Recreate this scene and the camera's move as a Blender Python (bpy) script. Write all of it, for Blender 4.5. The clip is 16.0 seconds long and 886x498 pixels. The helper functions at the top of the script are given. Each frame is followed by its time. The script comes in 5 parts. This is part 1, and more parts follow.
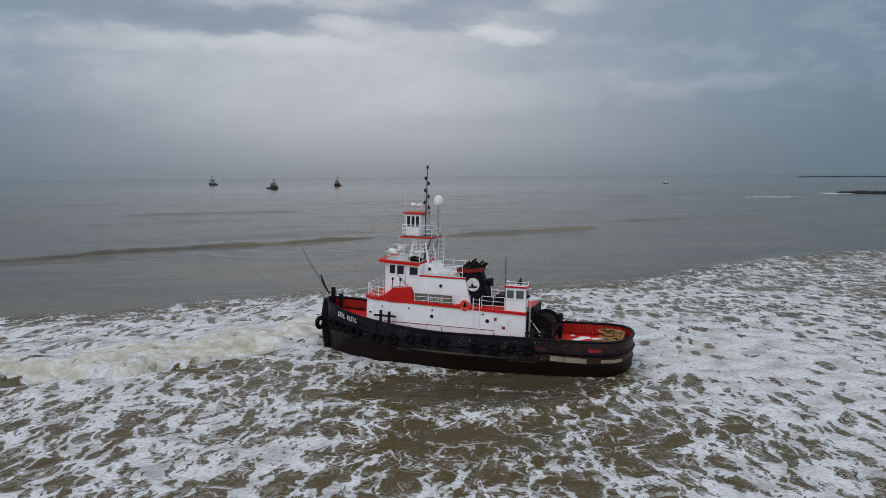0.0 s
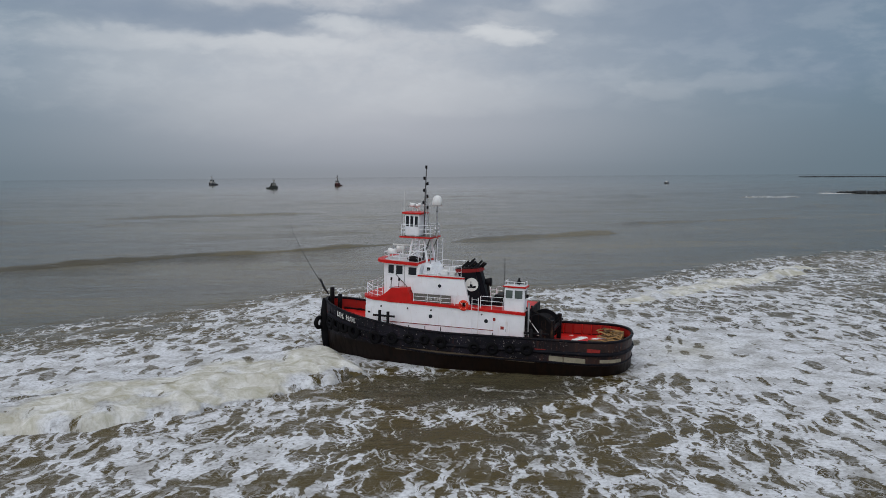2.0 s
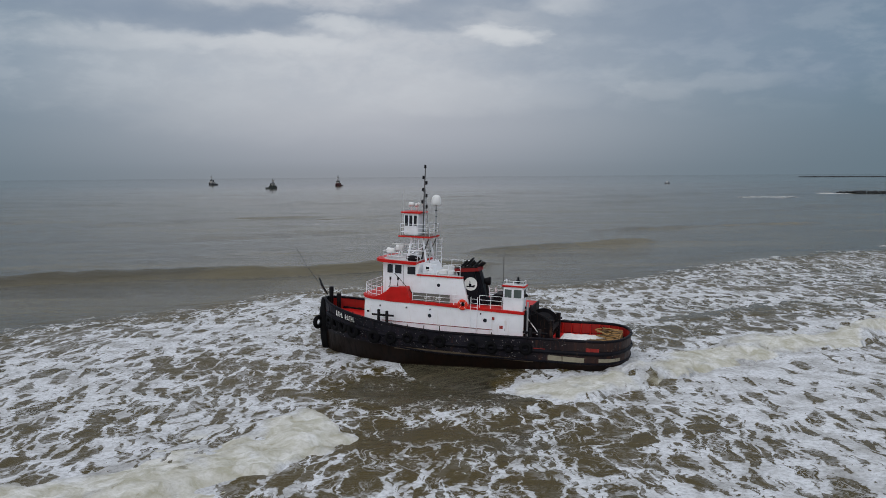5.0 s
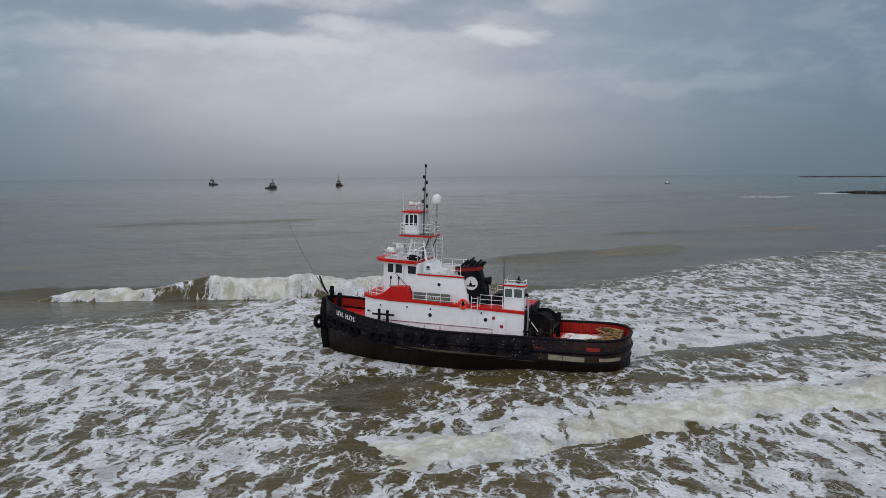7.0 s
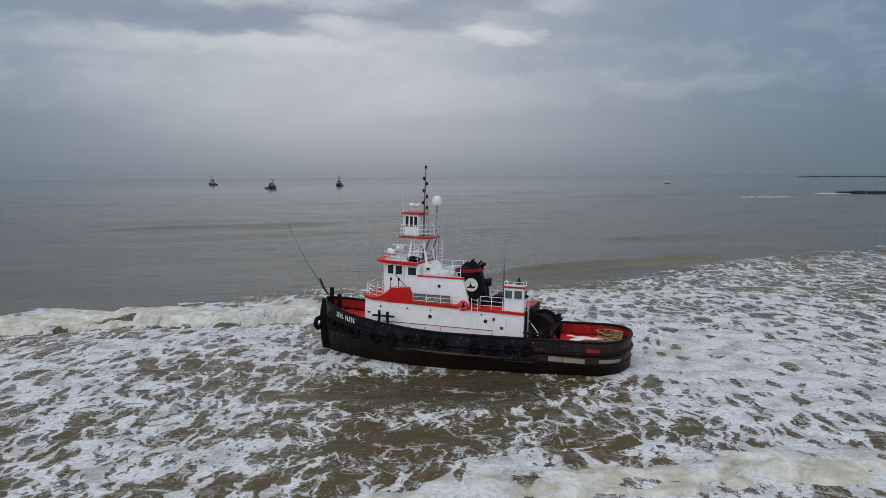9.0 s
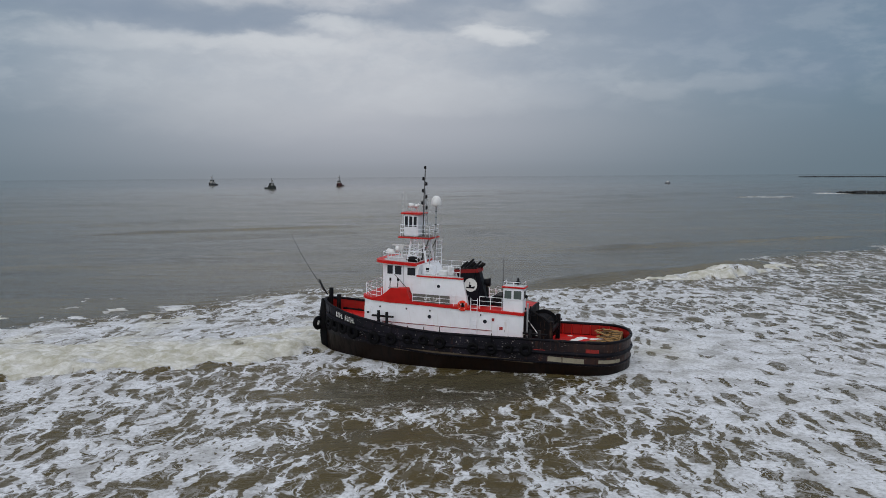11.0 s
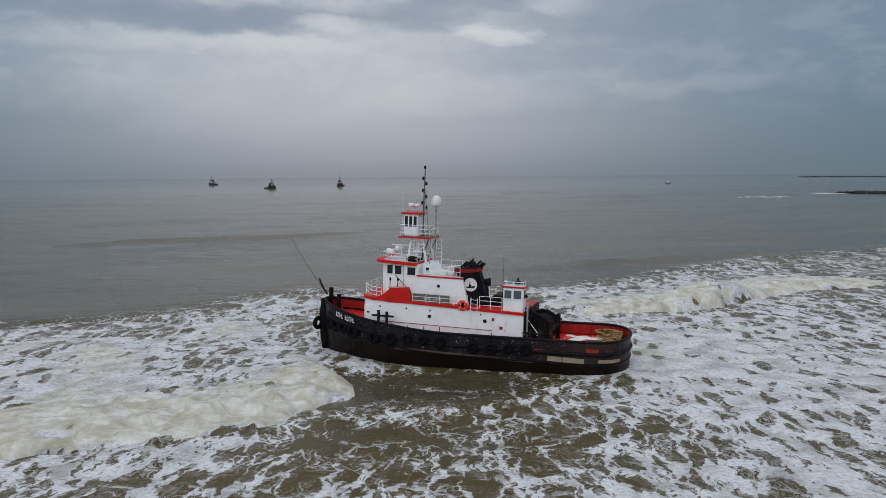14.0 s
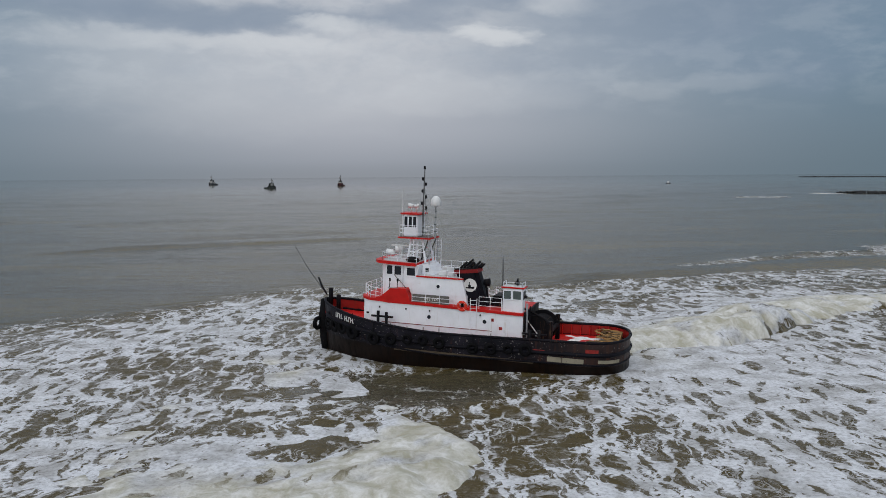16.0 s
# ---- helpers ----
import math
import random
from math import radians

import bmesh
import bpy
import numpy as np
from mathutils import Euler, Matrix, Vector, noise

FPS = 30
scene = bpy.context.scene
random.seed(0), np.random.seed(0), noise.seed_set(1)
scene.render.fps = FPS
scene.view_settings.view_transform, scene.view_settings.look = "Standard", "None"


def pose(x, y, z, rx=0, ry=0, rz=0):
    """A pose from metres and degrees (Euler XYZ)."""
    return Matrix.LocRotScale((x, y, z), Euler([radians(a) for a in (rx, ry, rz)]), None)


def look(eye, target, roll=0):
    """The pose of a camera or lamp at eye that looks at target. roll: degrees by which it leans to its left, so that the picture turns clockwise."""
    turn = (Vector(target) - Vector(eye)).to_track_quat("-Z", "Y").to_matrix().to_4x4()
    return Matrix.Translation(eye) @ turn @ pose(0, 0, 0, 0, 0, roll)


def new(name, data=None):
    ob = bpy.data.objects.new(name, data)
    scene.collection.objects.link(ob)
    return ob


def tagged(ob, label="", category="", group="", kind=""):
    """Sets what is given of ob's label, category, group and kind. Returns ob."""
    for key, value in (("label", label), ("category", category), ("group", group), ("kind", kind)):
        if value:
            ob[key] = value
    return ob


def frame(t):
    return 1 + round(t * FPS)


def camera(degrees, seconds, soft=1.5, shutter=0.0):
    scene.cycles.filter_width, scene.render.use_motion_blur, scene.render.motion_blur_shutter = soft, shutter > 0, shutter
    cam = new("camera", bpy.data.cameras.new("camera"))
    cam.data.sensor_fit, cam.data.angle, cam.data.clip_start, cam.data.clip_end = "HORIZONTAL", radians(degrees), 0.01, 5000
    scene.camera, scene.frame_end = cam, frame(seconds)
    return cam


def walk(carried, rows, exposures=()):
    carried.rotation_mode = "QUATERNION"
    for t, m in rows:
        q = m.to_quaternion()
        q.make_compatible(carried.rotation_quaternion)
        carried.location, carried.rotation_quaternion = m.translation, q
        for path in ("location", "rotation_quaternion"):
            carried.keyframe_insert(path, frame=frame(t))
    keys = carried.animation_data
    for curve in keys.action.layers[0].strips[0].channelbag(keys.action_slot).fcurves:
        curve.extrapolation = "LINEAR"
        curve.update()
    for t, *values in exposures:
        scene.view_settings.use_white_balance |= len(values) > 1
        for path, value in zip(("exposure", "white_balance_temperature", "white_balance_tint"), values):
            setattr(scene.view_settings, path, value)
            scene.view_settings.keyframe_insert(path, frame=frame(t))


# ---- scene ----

# ================= camera =================
cam = camera(58.5, 16.0, soft=0.8)
TILT = 90 - 5.41
CAM_ROWS = [(0.0, -0.15, 15.50), (1.0, -0.11, 15.50), (2.0, -0.05, 15.50), (3.0, 0.02, 15.50), (4.0, 0.05, 15.50), (6.5, 0.0, 15.48),
            (9.0, -0.01, 15.50), (11.5, 0.05, 15.50), (13.0, 0.04, 15.50), (16.0, 0.08, 15.53)]
walk(cam, [(t, pose(x, 0, z + 0.17, 0, 0, 0) @ pose(0, 0, 0, TILT, 0, 0) @ pose(0, 0, 0, 0, 0, -0.45)) for t, x, z in CAM_ROWS])

# ================= light =================
SUN_ELEV, SUN_AZ = radians(46), radians(205)
world = bpy.data.worlds.new("overcast")
scene.world = world
world.use_nodes = True
wt = world.node_tree
wt.nodes.clear()
sky = wt.nodes.new("ShaderNodeTexSky")
sky.sky_type = "NISHITA"
sky.sun_disc = False
sky.sun_elevation, sky.sun_rotation = SUN_ELEV, SUN_AZ
w_sky = wt.nodes.new("ShaderNodeBackground")
w_sky.inputs["Strength"].default_value = 0.05
w_cloud = wt.nodes.new("ShaderNodeBackground")
w_cloud.inputs["Color"].default_value = (0.87, 0.885, 0.905, 1)
# an overcast deck: three times as bright overhead as at the horizon
w_geo = wt.nodes.new("ShaderNodeTexCoord")
w_sep = wt.nodes.new("ShaderNodeSeparateXYZ")
w_ramp = wt.nodes.new("ShaderNodeMapRange")
for w_i, w_v in enumerate((0.0, 0.0, 1.0, 0.22, 0.85)):
    w_ramp.inputs[w_i].default_value = w_v
wt.links.new(w_geo.outputs["Generated"], w_sep.inputs[0])
wt.links.new(w_sep.outputs[2], w_ramp.inputs[0])
wt.links.new(w_ramp.outputs[0], w_cloud.inputs["Strength"])
w_add = wt.nodes.new("ShaderNodeAddShader")
w_out = wt.nodes.new("ShaderNodeOutputWorld")
wt.links.new(sky.outputs[0], w_sky.inputs["Color"])
wt.links.new(w_sky.outputs[0], w_add.inputs[0])
wt.links.new(w_cloud.outputs[0], w_add.inputs[1])
wt.links.new(w_add.outputs[0], w_out.inputs[0])
sun = new("sun", bpy.data.lights.new("sun", "SUN"))
sun.data.energy, sun.data.angle, sun.data.color = 0.6, radians(80), (1.0, 0.96, 0.9)
sun_dir = Vector((math.sin(SUN_AZ) * math.cos(SUN_ELEV), math.cos(SUN_AZ) * math.cos(SUN_ELEV), math.sin(SUN_ELEV)))
sun.matrix_world = look(sun_dir * 200, (0, 0, 0))


# ================= materials =================
class Nodes:
    """Short-hand for building a node tree."""

    def __init__(self, name):
        self.mat = bpy.data.materials.new(name)
        self.mat.use_nodes = True
        self.t = self.mat.node_tree
        self.bsdf = self.t.nodes["Principled BSDF"]
        self.out = self.t.nodes["Material Output"]

    def add(self, kind, **sets):
        n = self.t.nodes.new(kind)
        for key, value in sets.items():
            setattr(n, key, value)
        return n

    def link(self, a, b):
        self.t.links.new(a, b)

    def put(self, socket, value):
        if isinstance(value, bpy.types.NodeSocket):
            self.link(value, socket)
        else:
            socket.default_value = value

    def math(self, op, a, b=0.0, clamp=False):
        n = self.add("ShaderNodeMath", operation=op, use_clamp=clamp)
        self.put(n.inputs[0], a)
        self.put(n.inputs[1], b)
        return n.outputs[0]

    def ramp(self, x, lo, hi, a=0.0, b=1.0):
        n = self.add("ShaderNodeMapRange", interpolation_type="SMOOTHSTEP")
        for i, v in enumerate((x, lo, hi, a, b)):
            self.put(n.inputs[i], v)
        return n.outputs[0]

    def mix(self, f, a, b):
        n = self.add("ShaderNodeMix", data_type="RGBA")
        self.put(n.inputs[0], f)
        self.put(n.inputs[6], (*a, 1) if isinstance(a, tuple) else a)
        self.put(n.inputs[7], (*b, 1) if isinstance(b, tuple) else b)
        return n.outputs[2]

    def noise(self, vec, scale, detail=4.0, rough=0.55, distort=0.0):
        n = self.add("ShaderNodeTexNoise")
        self.put(n.inputs["Vector"], vec)
        n.inputs["Scale"].default_value, n.inputs["Detail"].default_value = scale, detail
        n.inputs["Roughness"].default_value, n.inputs["Distortion"].default_value = rough, distort
        return n

    def coords(self, scale=(1, 1, 1), turn=0.0):
        c = self.add("ShaderNodeTexCoord")
        m = self.add("ShaderNodeMapping")
        m.inputs["Scale"].default_value = scale
        m.inputs["Rotation"].default_value = (0, 0, turn)
        self.link(c.outputs["Object"], m.inputs["Vector"])
        return m.outputs[0]

    def bump(self, height, strength, distance):
        n = self.add("ShaderNodeBump")
        n.inputs["Strength"].default_value, n.inputs["Distance"].default_value = strength, distance
        self.put(n.inputs["Height"], height)
        self.link(n.outputs[0], self.bsdf.inputs["Normal"])


def paint(name, colour, rough=0.5, metal=0.0, dirt=(0.16, 0.09, 0.05), amount=0.25, scale=1.2, streak=True, fade=0.78):
    """Sea-worn paint: blotches, rust runs down the surface, fine relief."""
    n = Nodes(name)
    v = n.coords()
    big = n.noise(v, scale, 5).outputs["Fac"]
    col = n.mix(n.ramp(big, 0.35, 0.75), colour, tuple(c * fade for c in colour))
    if streak:
        run = n.noise(n.coords((3.5, 3.5, 0.35)), 1.3, 6, 0.65).outputs["Fac"]
        col = n.mix(n.math("MULTIPLY", n.ramp(run, 0.56, 0.74), amount), col, dirt)
    spot = n.noise(v, 9.0, 3).outputs["Fac"]
    col = n.mix(n.math("MULTIPLY", n.ramp(spot, 0.64, 0.74), amount), col, dirt)
    n.put(n.bsdf.inputs["Base Color"], col)
    n.put(n.bsdf.inputs["Roughness"], n.ramp(big, 0.2, 0.8, rough - 0.1, rough + 0.15))
    n.bsdf.inputs["Metallic"].default_value = metal
    n.bsdf.inputs["Specular IOR Level"].default_value = 0.10 if max(colour) < 0.03 else 0.2
    n.bump(spot, 0.15, 0.01)
    return n.mat


def sea_material(name, drifting=False):
    """Silty surf water; the vertex value 'foam' says how much foam lies on it: a white film with torn leaf-shaped holes."""
    n = Nodes(name)
    at = n.add("ShaderNodeAttribute", attribute_name="foam")
    foam = at.outputs["Fac"]
    base = n.coords((1, 1, 1), radians(-16))

    def warped(vec, scale, amount, detail):
        w = n.noise(vec, scale, detail, 0.6)
        c = n.add("ShaderNodeVectorMath", operation="SUBTRACT")
        n.link(w.outputs["Color"], c.inputs[0])
        c.inputs[1].default_value = (0.5, 0.5, 0.5)
        m = n.add("ShaderNodeVectorMath", operation="MULTIPLY_ADD")
        n.link(c.outputs[0], m.inputs[0])
        m.inputs[1].default_value = (amount, amount, 0)
        n.put(m.inputs[2], vec)
        return m.outputs[0]

    # foam rafts are drawn out along the run of the surf; those of the open sheet drift with it
    if drifting:
        place = n.coords()
    else:
        place = n.add("ShaderNodeNewGeometry").outputs["Position"]
    sp = n.add("ShaderNodeSeparateXYZ")
    n.put(sp.inputs[0], place)
    cb = n.add("ShaderNodeCombineXYZ")
    n.put(cb.inputs[0], sp.outputs[0])
    n.put(cb.inputs[1], sp.outputs[1])
    bent = warped(warped(warped(cb.outputs[0], 0.10, 3.2, 3), 0.7, 1.0, 3), 2.2, 0.50, 6)
    swirl = warped(warped(cb.outputs[0], 0.16, 6.0, 3), 0.8, 2.4, 4)

    def cells(scale, stretch, turn, along=None):
        """Distance to the cell's edge, and a number of the cell's own."""
        r = n.add("ShaderNodeMapping")
        r.inputs["Rotation"].default_value = (0, 0, radians(turn))
        n.link(along or bent, r.inputs["Vector"])
        m = n.add("ShaderNodeMapping")
        m.inputs["Scale"].default_value = (1, 1 / stretch, 0.0)
        n.link(r.outputs[0], m.inputs["Vector"])
        outs = []
        for feature, out in (("DISTANCE_TO_EDGE", "Distance"), ("F1", "Color")):
            vo = n.add("ShaderNodeTexVoronoi", feature=feature, voronoi_dimensions="2D")
            vo.inputs["Scale"].default_value = scale
            n.link(m.outputs[0], vo.inputs["Vector"])
            outs.append(vo.outputs[out])
        sep = n.add("ShaderNodeSeparateColor")
        n.link(outs[1], sep.inputs[0])
        return outs[0], sep.outputs[0]

    patch = n.noise(base, 0.085, 4, 0.6).outputs["Fac"]
    mid = n.noise(bent, 0.42, 4, 0.6).outputs["Fac"]
    grain = n.noise(base, 3.4, 5, 0.7).outputs["Fac"]
    dens = n.math("ADD", foam, n.math("MULTIPLY", n.math("SUBTRACT", patch, 0.5), 0.75))
    dens = n.math("ADD", dens, n.math("MULTIPLY", n.math("SUBTRACT", mid, 0.5), 0.50))
    dens = n.math("ADD", dens, n.math("MULTIPLY", n.math("SUBTRACT", grain, 0.5), 0.30))
    film = None
    for scale, stretch, turn, gain, shift, spread in ((0.66, 2.7, 3, 0.55, -0.23, 0.44), (1.5, 3.0, -5, 0.72, -0.25, 0.62), (3.4, 2.5, 6, 0.85, -0.22, 0.75)):
        edge, rnd = cells(scale, stretch, turn)
        width = n.math("ADD", n.math("MULTIPLY", dens, gain), n.math("ADD", n.math("MULTIPLY", rnd, spread), shift))
        lace = n.ramp(n.math("SUBTRACT", edge, width), -0.028, 0.028, 1, 0)
        film = lace if film is None else n.math("MULTIPLY", film, n.math("ADD", n.math("MULTIPLY", lace, 0.92), 0.08))
        veils = n.math("MULTIPLY", n.ramp(rnd, 0.45, 1.0), 0.42)
    # thin threads of bubbles across the open water between the rafts
    thread, own = cells(0.85, 1.9, 4, swirl)
    thread = n.math("MULTIPLY", n.ramp(n.math("SUBTRACT", thread, n.math("MULTIPLY", own, 0.09)), -0.01, 0.04, 1, 0), n.ramp(mid, 0.38, 0.60))
    film = n.math("MAXIMUM", film, n.math("MULTIPLY", thread, 0.8))
    billow = n.noise(warped(cb.outputs[0], 0.5, 1.6, 3), 0.75, 6, 0.66, 0.5).outputs["Fac"]
    solid = n.math("MULTIPLY", n.ramp(dens, 0.78, 1.12), n.ramp(billow, 0.28, 0.60, 0.42, 1.0))
    film = n.math("MAXIMUM", film, solid, True)
    # torn veils and hair-thin threads lie inside the holes
    hair, hair_own = cells(2.6, 1.8, -8, swirl)
    hair = n.math("MULTIPLY", n.ramp(n.math("SUBTRACT", hair, n.math("MULTIPLY", hair_own, 0.07)), -0.01, 0.045, 1, 0), n.ramp(n.math("ADD", mid, n.math("MULTIPLY", dens, 0.4)), 0.50, 0.78))
    film = n.math("MAXIMUM", film, n.math("MULTIPLY", hair, 0.62))
    film = n.math("MAXIMUM", film, n.math("MULTIPLY", n.math("MULTIPLY", veils, n.ramp(grain, 0.35, 0.62)), n.ramp(dens, 0.2, 0.5)))
    film = n.math("MULTIPLY", film, n.ramp(dens, 0.04, 0.24))
    film = n.math("MULTIPLY", film, n.ramp(foam, 0.02, 0.14))
    # thin film lets the water show through
    veil = n.math("MULTIPLY", n.ramp(mid, 0.30, 0.62, 0.55, 1.0), n.ramp(grain, 0.25, 0.55, 0.66, 1.0))
    film = n.math("MULTIPLY", film, veil)
    silt = n.noise(base, 0.05, 4).outputs["Fac"]
    water = n.mix(n.ramp(silt, 0.3, 0.7), (0.085, 0.076, 0.048), (0.118, 0.100, 0.058))
    # darker streaks: patchy silt, and ripple shading put into the water's colour
    streak = n.noise(n.coords((0.12, 1.0, 1.0), radians(-8)), 0.085, 7, 0.62).outputs["Fac"]
    water = n.mix(n.ramp(streak, 0.35, 0.68), n.mix(0.62, water, (0.018, 0.020, 0.018)), water)
    stirred = n.mix(n.ramp(foam, 0.03, 0.22, 0.0, 0.92), water, (0.074, 0.055, 0.019))
    churned = n.mix(n.ramp(foam, 0.75, 1.1), stirred, (0.30, 0.275, 0.18))
    white = n.mix(n.ramp(grain, 0.3, 0.65), (0.52, 0.54, 0.57), (0.68, 0.70, 0.73))
    cream = n.mix(n.ramp(billow, 0.32, 0.66), (0.43, 0.42, 0.34), (0.72, 0.72, 0.70))
    white = n.mix(n.ramp(foam, 0.70, 1.0), white, cream)
    n.put(n.bsdf.inputs["Base Color"], n.mix(film, churned, white))
    rough_water = n.math("ADD", n.ramp(foam, 0.03, 0.35, 0.10, 0.24), n.ramp(streak, 0.35, 0.7, 0.0, 0.14))
    rough_water = n.math("MULTIPLY", rough_water, n.ramp(sp.outputs[1], 150.0, 1600.0, 1.0, 0.3))
    n.put(n.bsdf.inputs["Roughness"], n.math("MAXIMUM", rough_water, n.ramp(film, 0, 0.6, 0.0, 0.8)))
    n.put(n.bsdf.inputs["Specular IOR Level"], n.math("MINIMUM", n.ramp(foam, 0.03, 0.2, 0.5, 0.10), n.ramp(film, 0, 0.6, 0.5, 0.12)))
    n.bsdf.inputs["IOR"].default_value = 1.33
    rip = n.noise(n.coords((0.45, 1.0, 1.0), radians(-30)), 0.8, 8, 0.64).outputs["Fac"]
    roll = n.noise(n.coords((0.22, 1.0, 1.0), radians(-24)), 0.16, 5, 0.6).outputs["Fac"]
    h = n.math("ADD", n.math("MULTIPLY", rip, n.ramp(foam, 0.0, 0.1, 0.95, 0.55)), n.math("MULTIPLY", film, 0.10))
    h = n.math("ADD", h, n.math("MULTIPLY", roll, n.ramp(foam, 0.0, 0.1, 2.6, 0.6)))
    h = n.math("ADD", h, n.math("MULTIPLY", n.math("ADD", mid, billow), n.math("MULTIPLY", n.ramp(foam, 0.4, 1.0), 0.8)))
    # the ripples of far water are too fine to roughen it
    h = n.math("MULTIPLY", h, n.ramp(sp.outputs[1], 150.0, 1300.0, 1.0, 0.015))
    n.bump(h, 0.6, 0.55)
    return n.mat


def sky_material():
    """Hazy overcast with torn cloud edges and brighter gaps, for the distance behind the sea."""
    n = Nodes("overcast_sky")
    n.t.nodes.remove(n.bsdf)
    uv = n.add("ShaderNodeUVMap")
    sep = n.add("ShaderNodeSeparateXYZ")
    n.link(uv.outputs[0], sep.inputs[0])
    az, el = sep.outputs[0], sep.outputs[1]
    comb = n.add("ShaderNodeCombineXYZ")
    n.put(comb.inputs[0], n.math("MULTIPLY", az, 0.13))
    n.put(comb.inputs[1], n.math("MULTIPLY", el, 0.30))
    c1 = n.noise(comb.outputs[0], 0.9, 6, 0.55, 0.4)
    c2 = n.noise(comb.outputs[0], 2.2, 7, 0.56, 0.2)
    tear = n.add("ShaderNodeSeparateColor")
    n.link(c1.outputs["Color"], tear.inputs[0])
    tear2 = n.add("ShaderNodeSeparateColor")
    n.link(c2.outputs["Color"], tear2.inputs[0])
    # torn edges: the places of the cloud banks wander with the noise
    azt = n.math("ADD", az, n.math("ADD", n.math("MULTIPLY", n.math("SUBTRACT", tear.outputs[0], 0.5), 9.0), n.math("MULTIPLY", n.math("SUBTRACT", tear2.outputs[0], 0.5), 4.0)))
    elt = n.math("ADD", el, n.math("ADD", n.math("MULTIPLY", n.math("SUBTRACT", tear.outputs[1], 0.5), 2.2), n.math("MULTIPLY", n.math("SUBTRACT", tear2.outputs[1], 0.5), 1.6)))

    def bank(a, e, wa, we, lo=2.1, hi=0.1):
        x = n.math("DIVIDE", n.math("SUBTRACT", azt, a), wa)
        y = n.math("DIVIDE", n.math("SUBTRACT", elt, e), we)
        r = n.math("ADD", n.math("MULTIPLY", x, x), n.math("MULTIPLY", y, y))
        return n.ramp(r, hi * hi, lo * lo, 1.0, 0.0)

    soft = n.math("DIVIDE", n.math("ADD", az, 5.0), 22.0)
    side = n.math("POWER", 2.718, n.math("MULTIPLY", n.math("MULTIPLY", soft, soft), -1.0))
    low = n.mix(n.ramp(el, 0.0, 3.5), (0.282, 0.306, 0.350), (0.390, 0.412, 0.462))
    low = n.mix(n.ramp(el, -0.1, 1.3), (0.262, 0.283, 0.318), low)
    mid = n.mix(n.ramp(el, 2.5, 9.0), low, (0.462, 0.492, 0.545))
    edge = n.mix(n.ramp(el, 0.0, 9.0), (0.125, 0.180, 0.222), (0.140, 0.225, 0.310))
    col = n.mix(side, edge, mid)
    # sky above goes on brighter, as an overcast does
    col = n.mix(n.ramp(el, 13.0, 24.0, 0.0, 0.8), col, (0.66, 0.71, 0.78))
    wisps = n.ramp(c2.outputs["Fac"], 0.42, 0.66)
    lift = n.ramp(el, 3.0, 8.0)
    col = n.mix(n.math("MULTIPLY", n.math("MULTIPLY", wisps, lift), 0.16), col, (0.64, 0.68, 0.72))
    fine = n.noise(comb.outputs[0], 5.5, 6, 0.6, 0.3).outputs["Fac"]
    col = n.mix(n.math("MULTIPLY", n.math("MULTIPLY", n.ramp(fine, 0.45, 0.68), n.ramp(el, 4.5, 9.5)), 0.20), col, (0.30, 0.36, 0.44))
    dim = n.ramp(c1.outputs["Fac"], 0.52, 0.34)
    col = n.mix(n.math("MULTIPLY", n.math("MULTIPLY", dim, lift), 0.26), col, (0.24, 0.30, 0.39))
    for a, e, wa, we, k in ((-12, 7.2, 10.0, 2.4, 0.20), (-14.0, 10.9, 6.0, 0.7, -0.75), (-26, 12.0, 5.0, 1.0, -0.6), (-6.8, 10.7, 1.7, 0.4, 0.55), (-11.5, 9.2, 4.0, 0.4, 0.30), (-1.5, 11.3, 2.8, 0.8, -0.6),
                            (4.2, 10.0, 1.5, 0.45, 0.6), (8.8, 12.2, 2.4, 0.5, 0.55), (3.5, 12.5, 3.0, 0.5, -0.55), (15.5, 11.2, 5.5, 1.5, -0.5), (23.0, 9.5, 5.0, 2.5, -0.35), (2.0, 5.8, 5.0, 0.8, 0.12),
                            (8.5, 8.2, 5.0, 0.6, -0.25), (15.0, 5.9, 1.6, 0.5, 0.12), (20.0, 6.0, 1.6, 0.45, 0.12), (-22, 9.4, 4.0, 0.5, 0.2)):
        tone = (0.70, 0.72, 0.74) if k > 0 else (0.21, 0.27, 0.36)
        col = n.mix(n.math("MULTIPLY", bank(a, e, wa, we), abs(k)), col, tone)
    em = n.add("ShaderNodeEmission")
    n.put(em.inputs["Color"], col)
    n.link(em.outputs[0], n.out.inputs["Surface"])
    return n.mat


SEA = sea_material("surf_water", True)
SURGE = sea_material("surging_water")
SKY = sky_material()
BLACK = paint("black_hull_paint", (0.006, 0.006, 0.010), 0.5, amount=0.35)
WHITE = paint("white_house_paint", (0.83, 0.85, 0.89), 0.45, dirt=(0.42, 0.27, 0.16), amount=0.28, fade=0.92)
RED = paint("red_deck_paint", (0.54, 0.010, 0.008), 0.45, dirt=(0.20, 0.06, 0.03), amount=0.4)
RUSTRED = paint("rusty_red_paint", (0.33, 0.018, 0.014), 0.5, dirt=(0.10, 0.035, 0.018), amount=0.8)
# darker red: the funnel top's shade put into colour; also the dark stripe's own
DARKRED = paint("dark_red_paint", (0.22, 0.012, 0.012), 0.55, dirt=(0.03, 0.015, 0.012), amount=0.7)
# opaque panes: light coming through the cab is put into this paler tone
CABGLASS = paint("pale_cab_glass", (0.10, 0.125, 0.12), 0.12, amount=0.0, streak=False)
GLASS = paint("dark_window_glass", (0.02, 0.024, 0.031), 0.12, amount=0.0, streak=False)
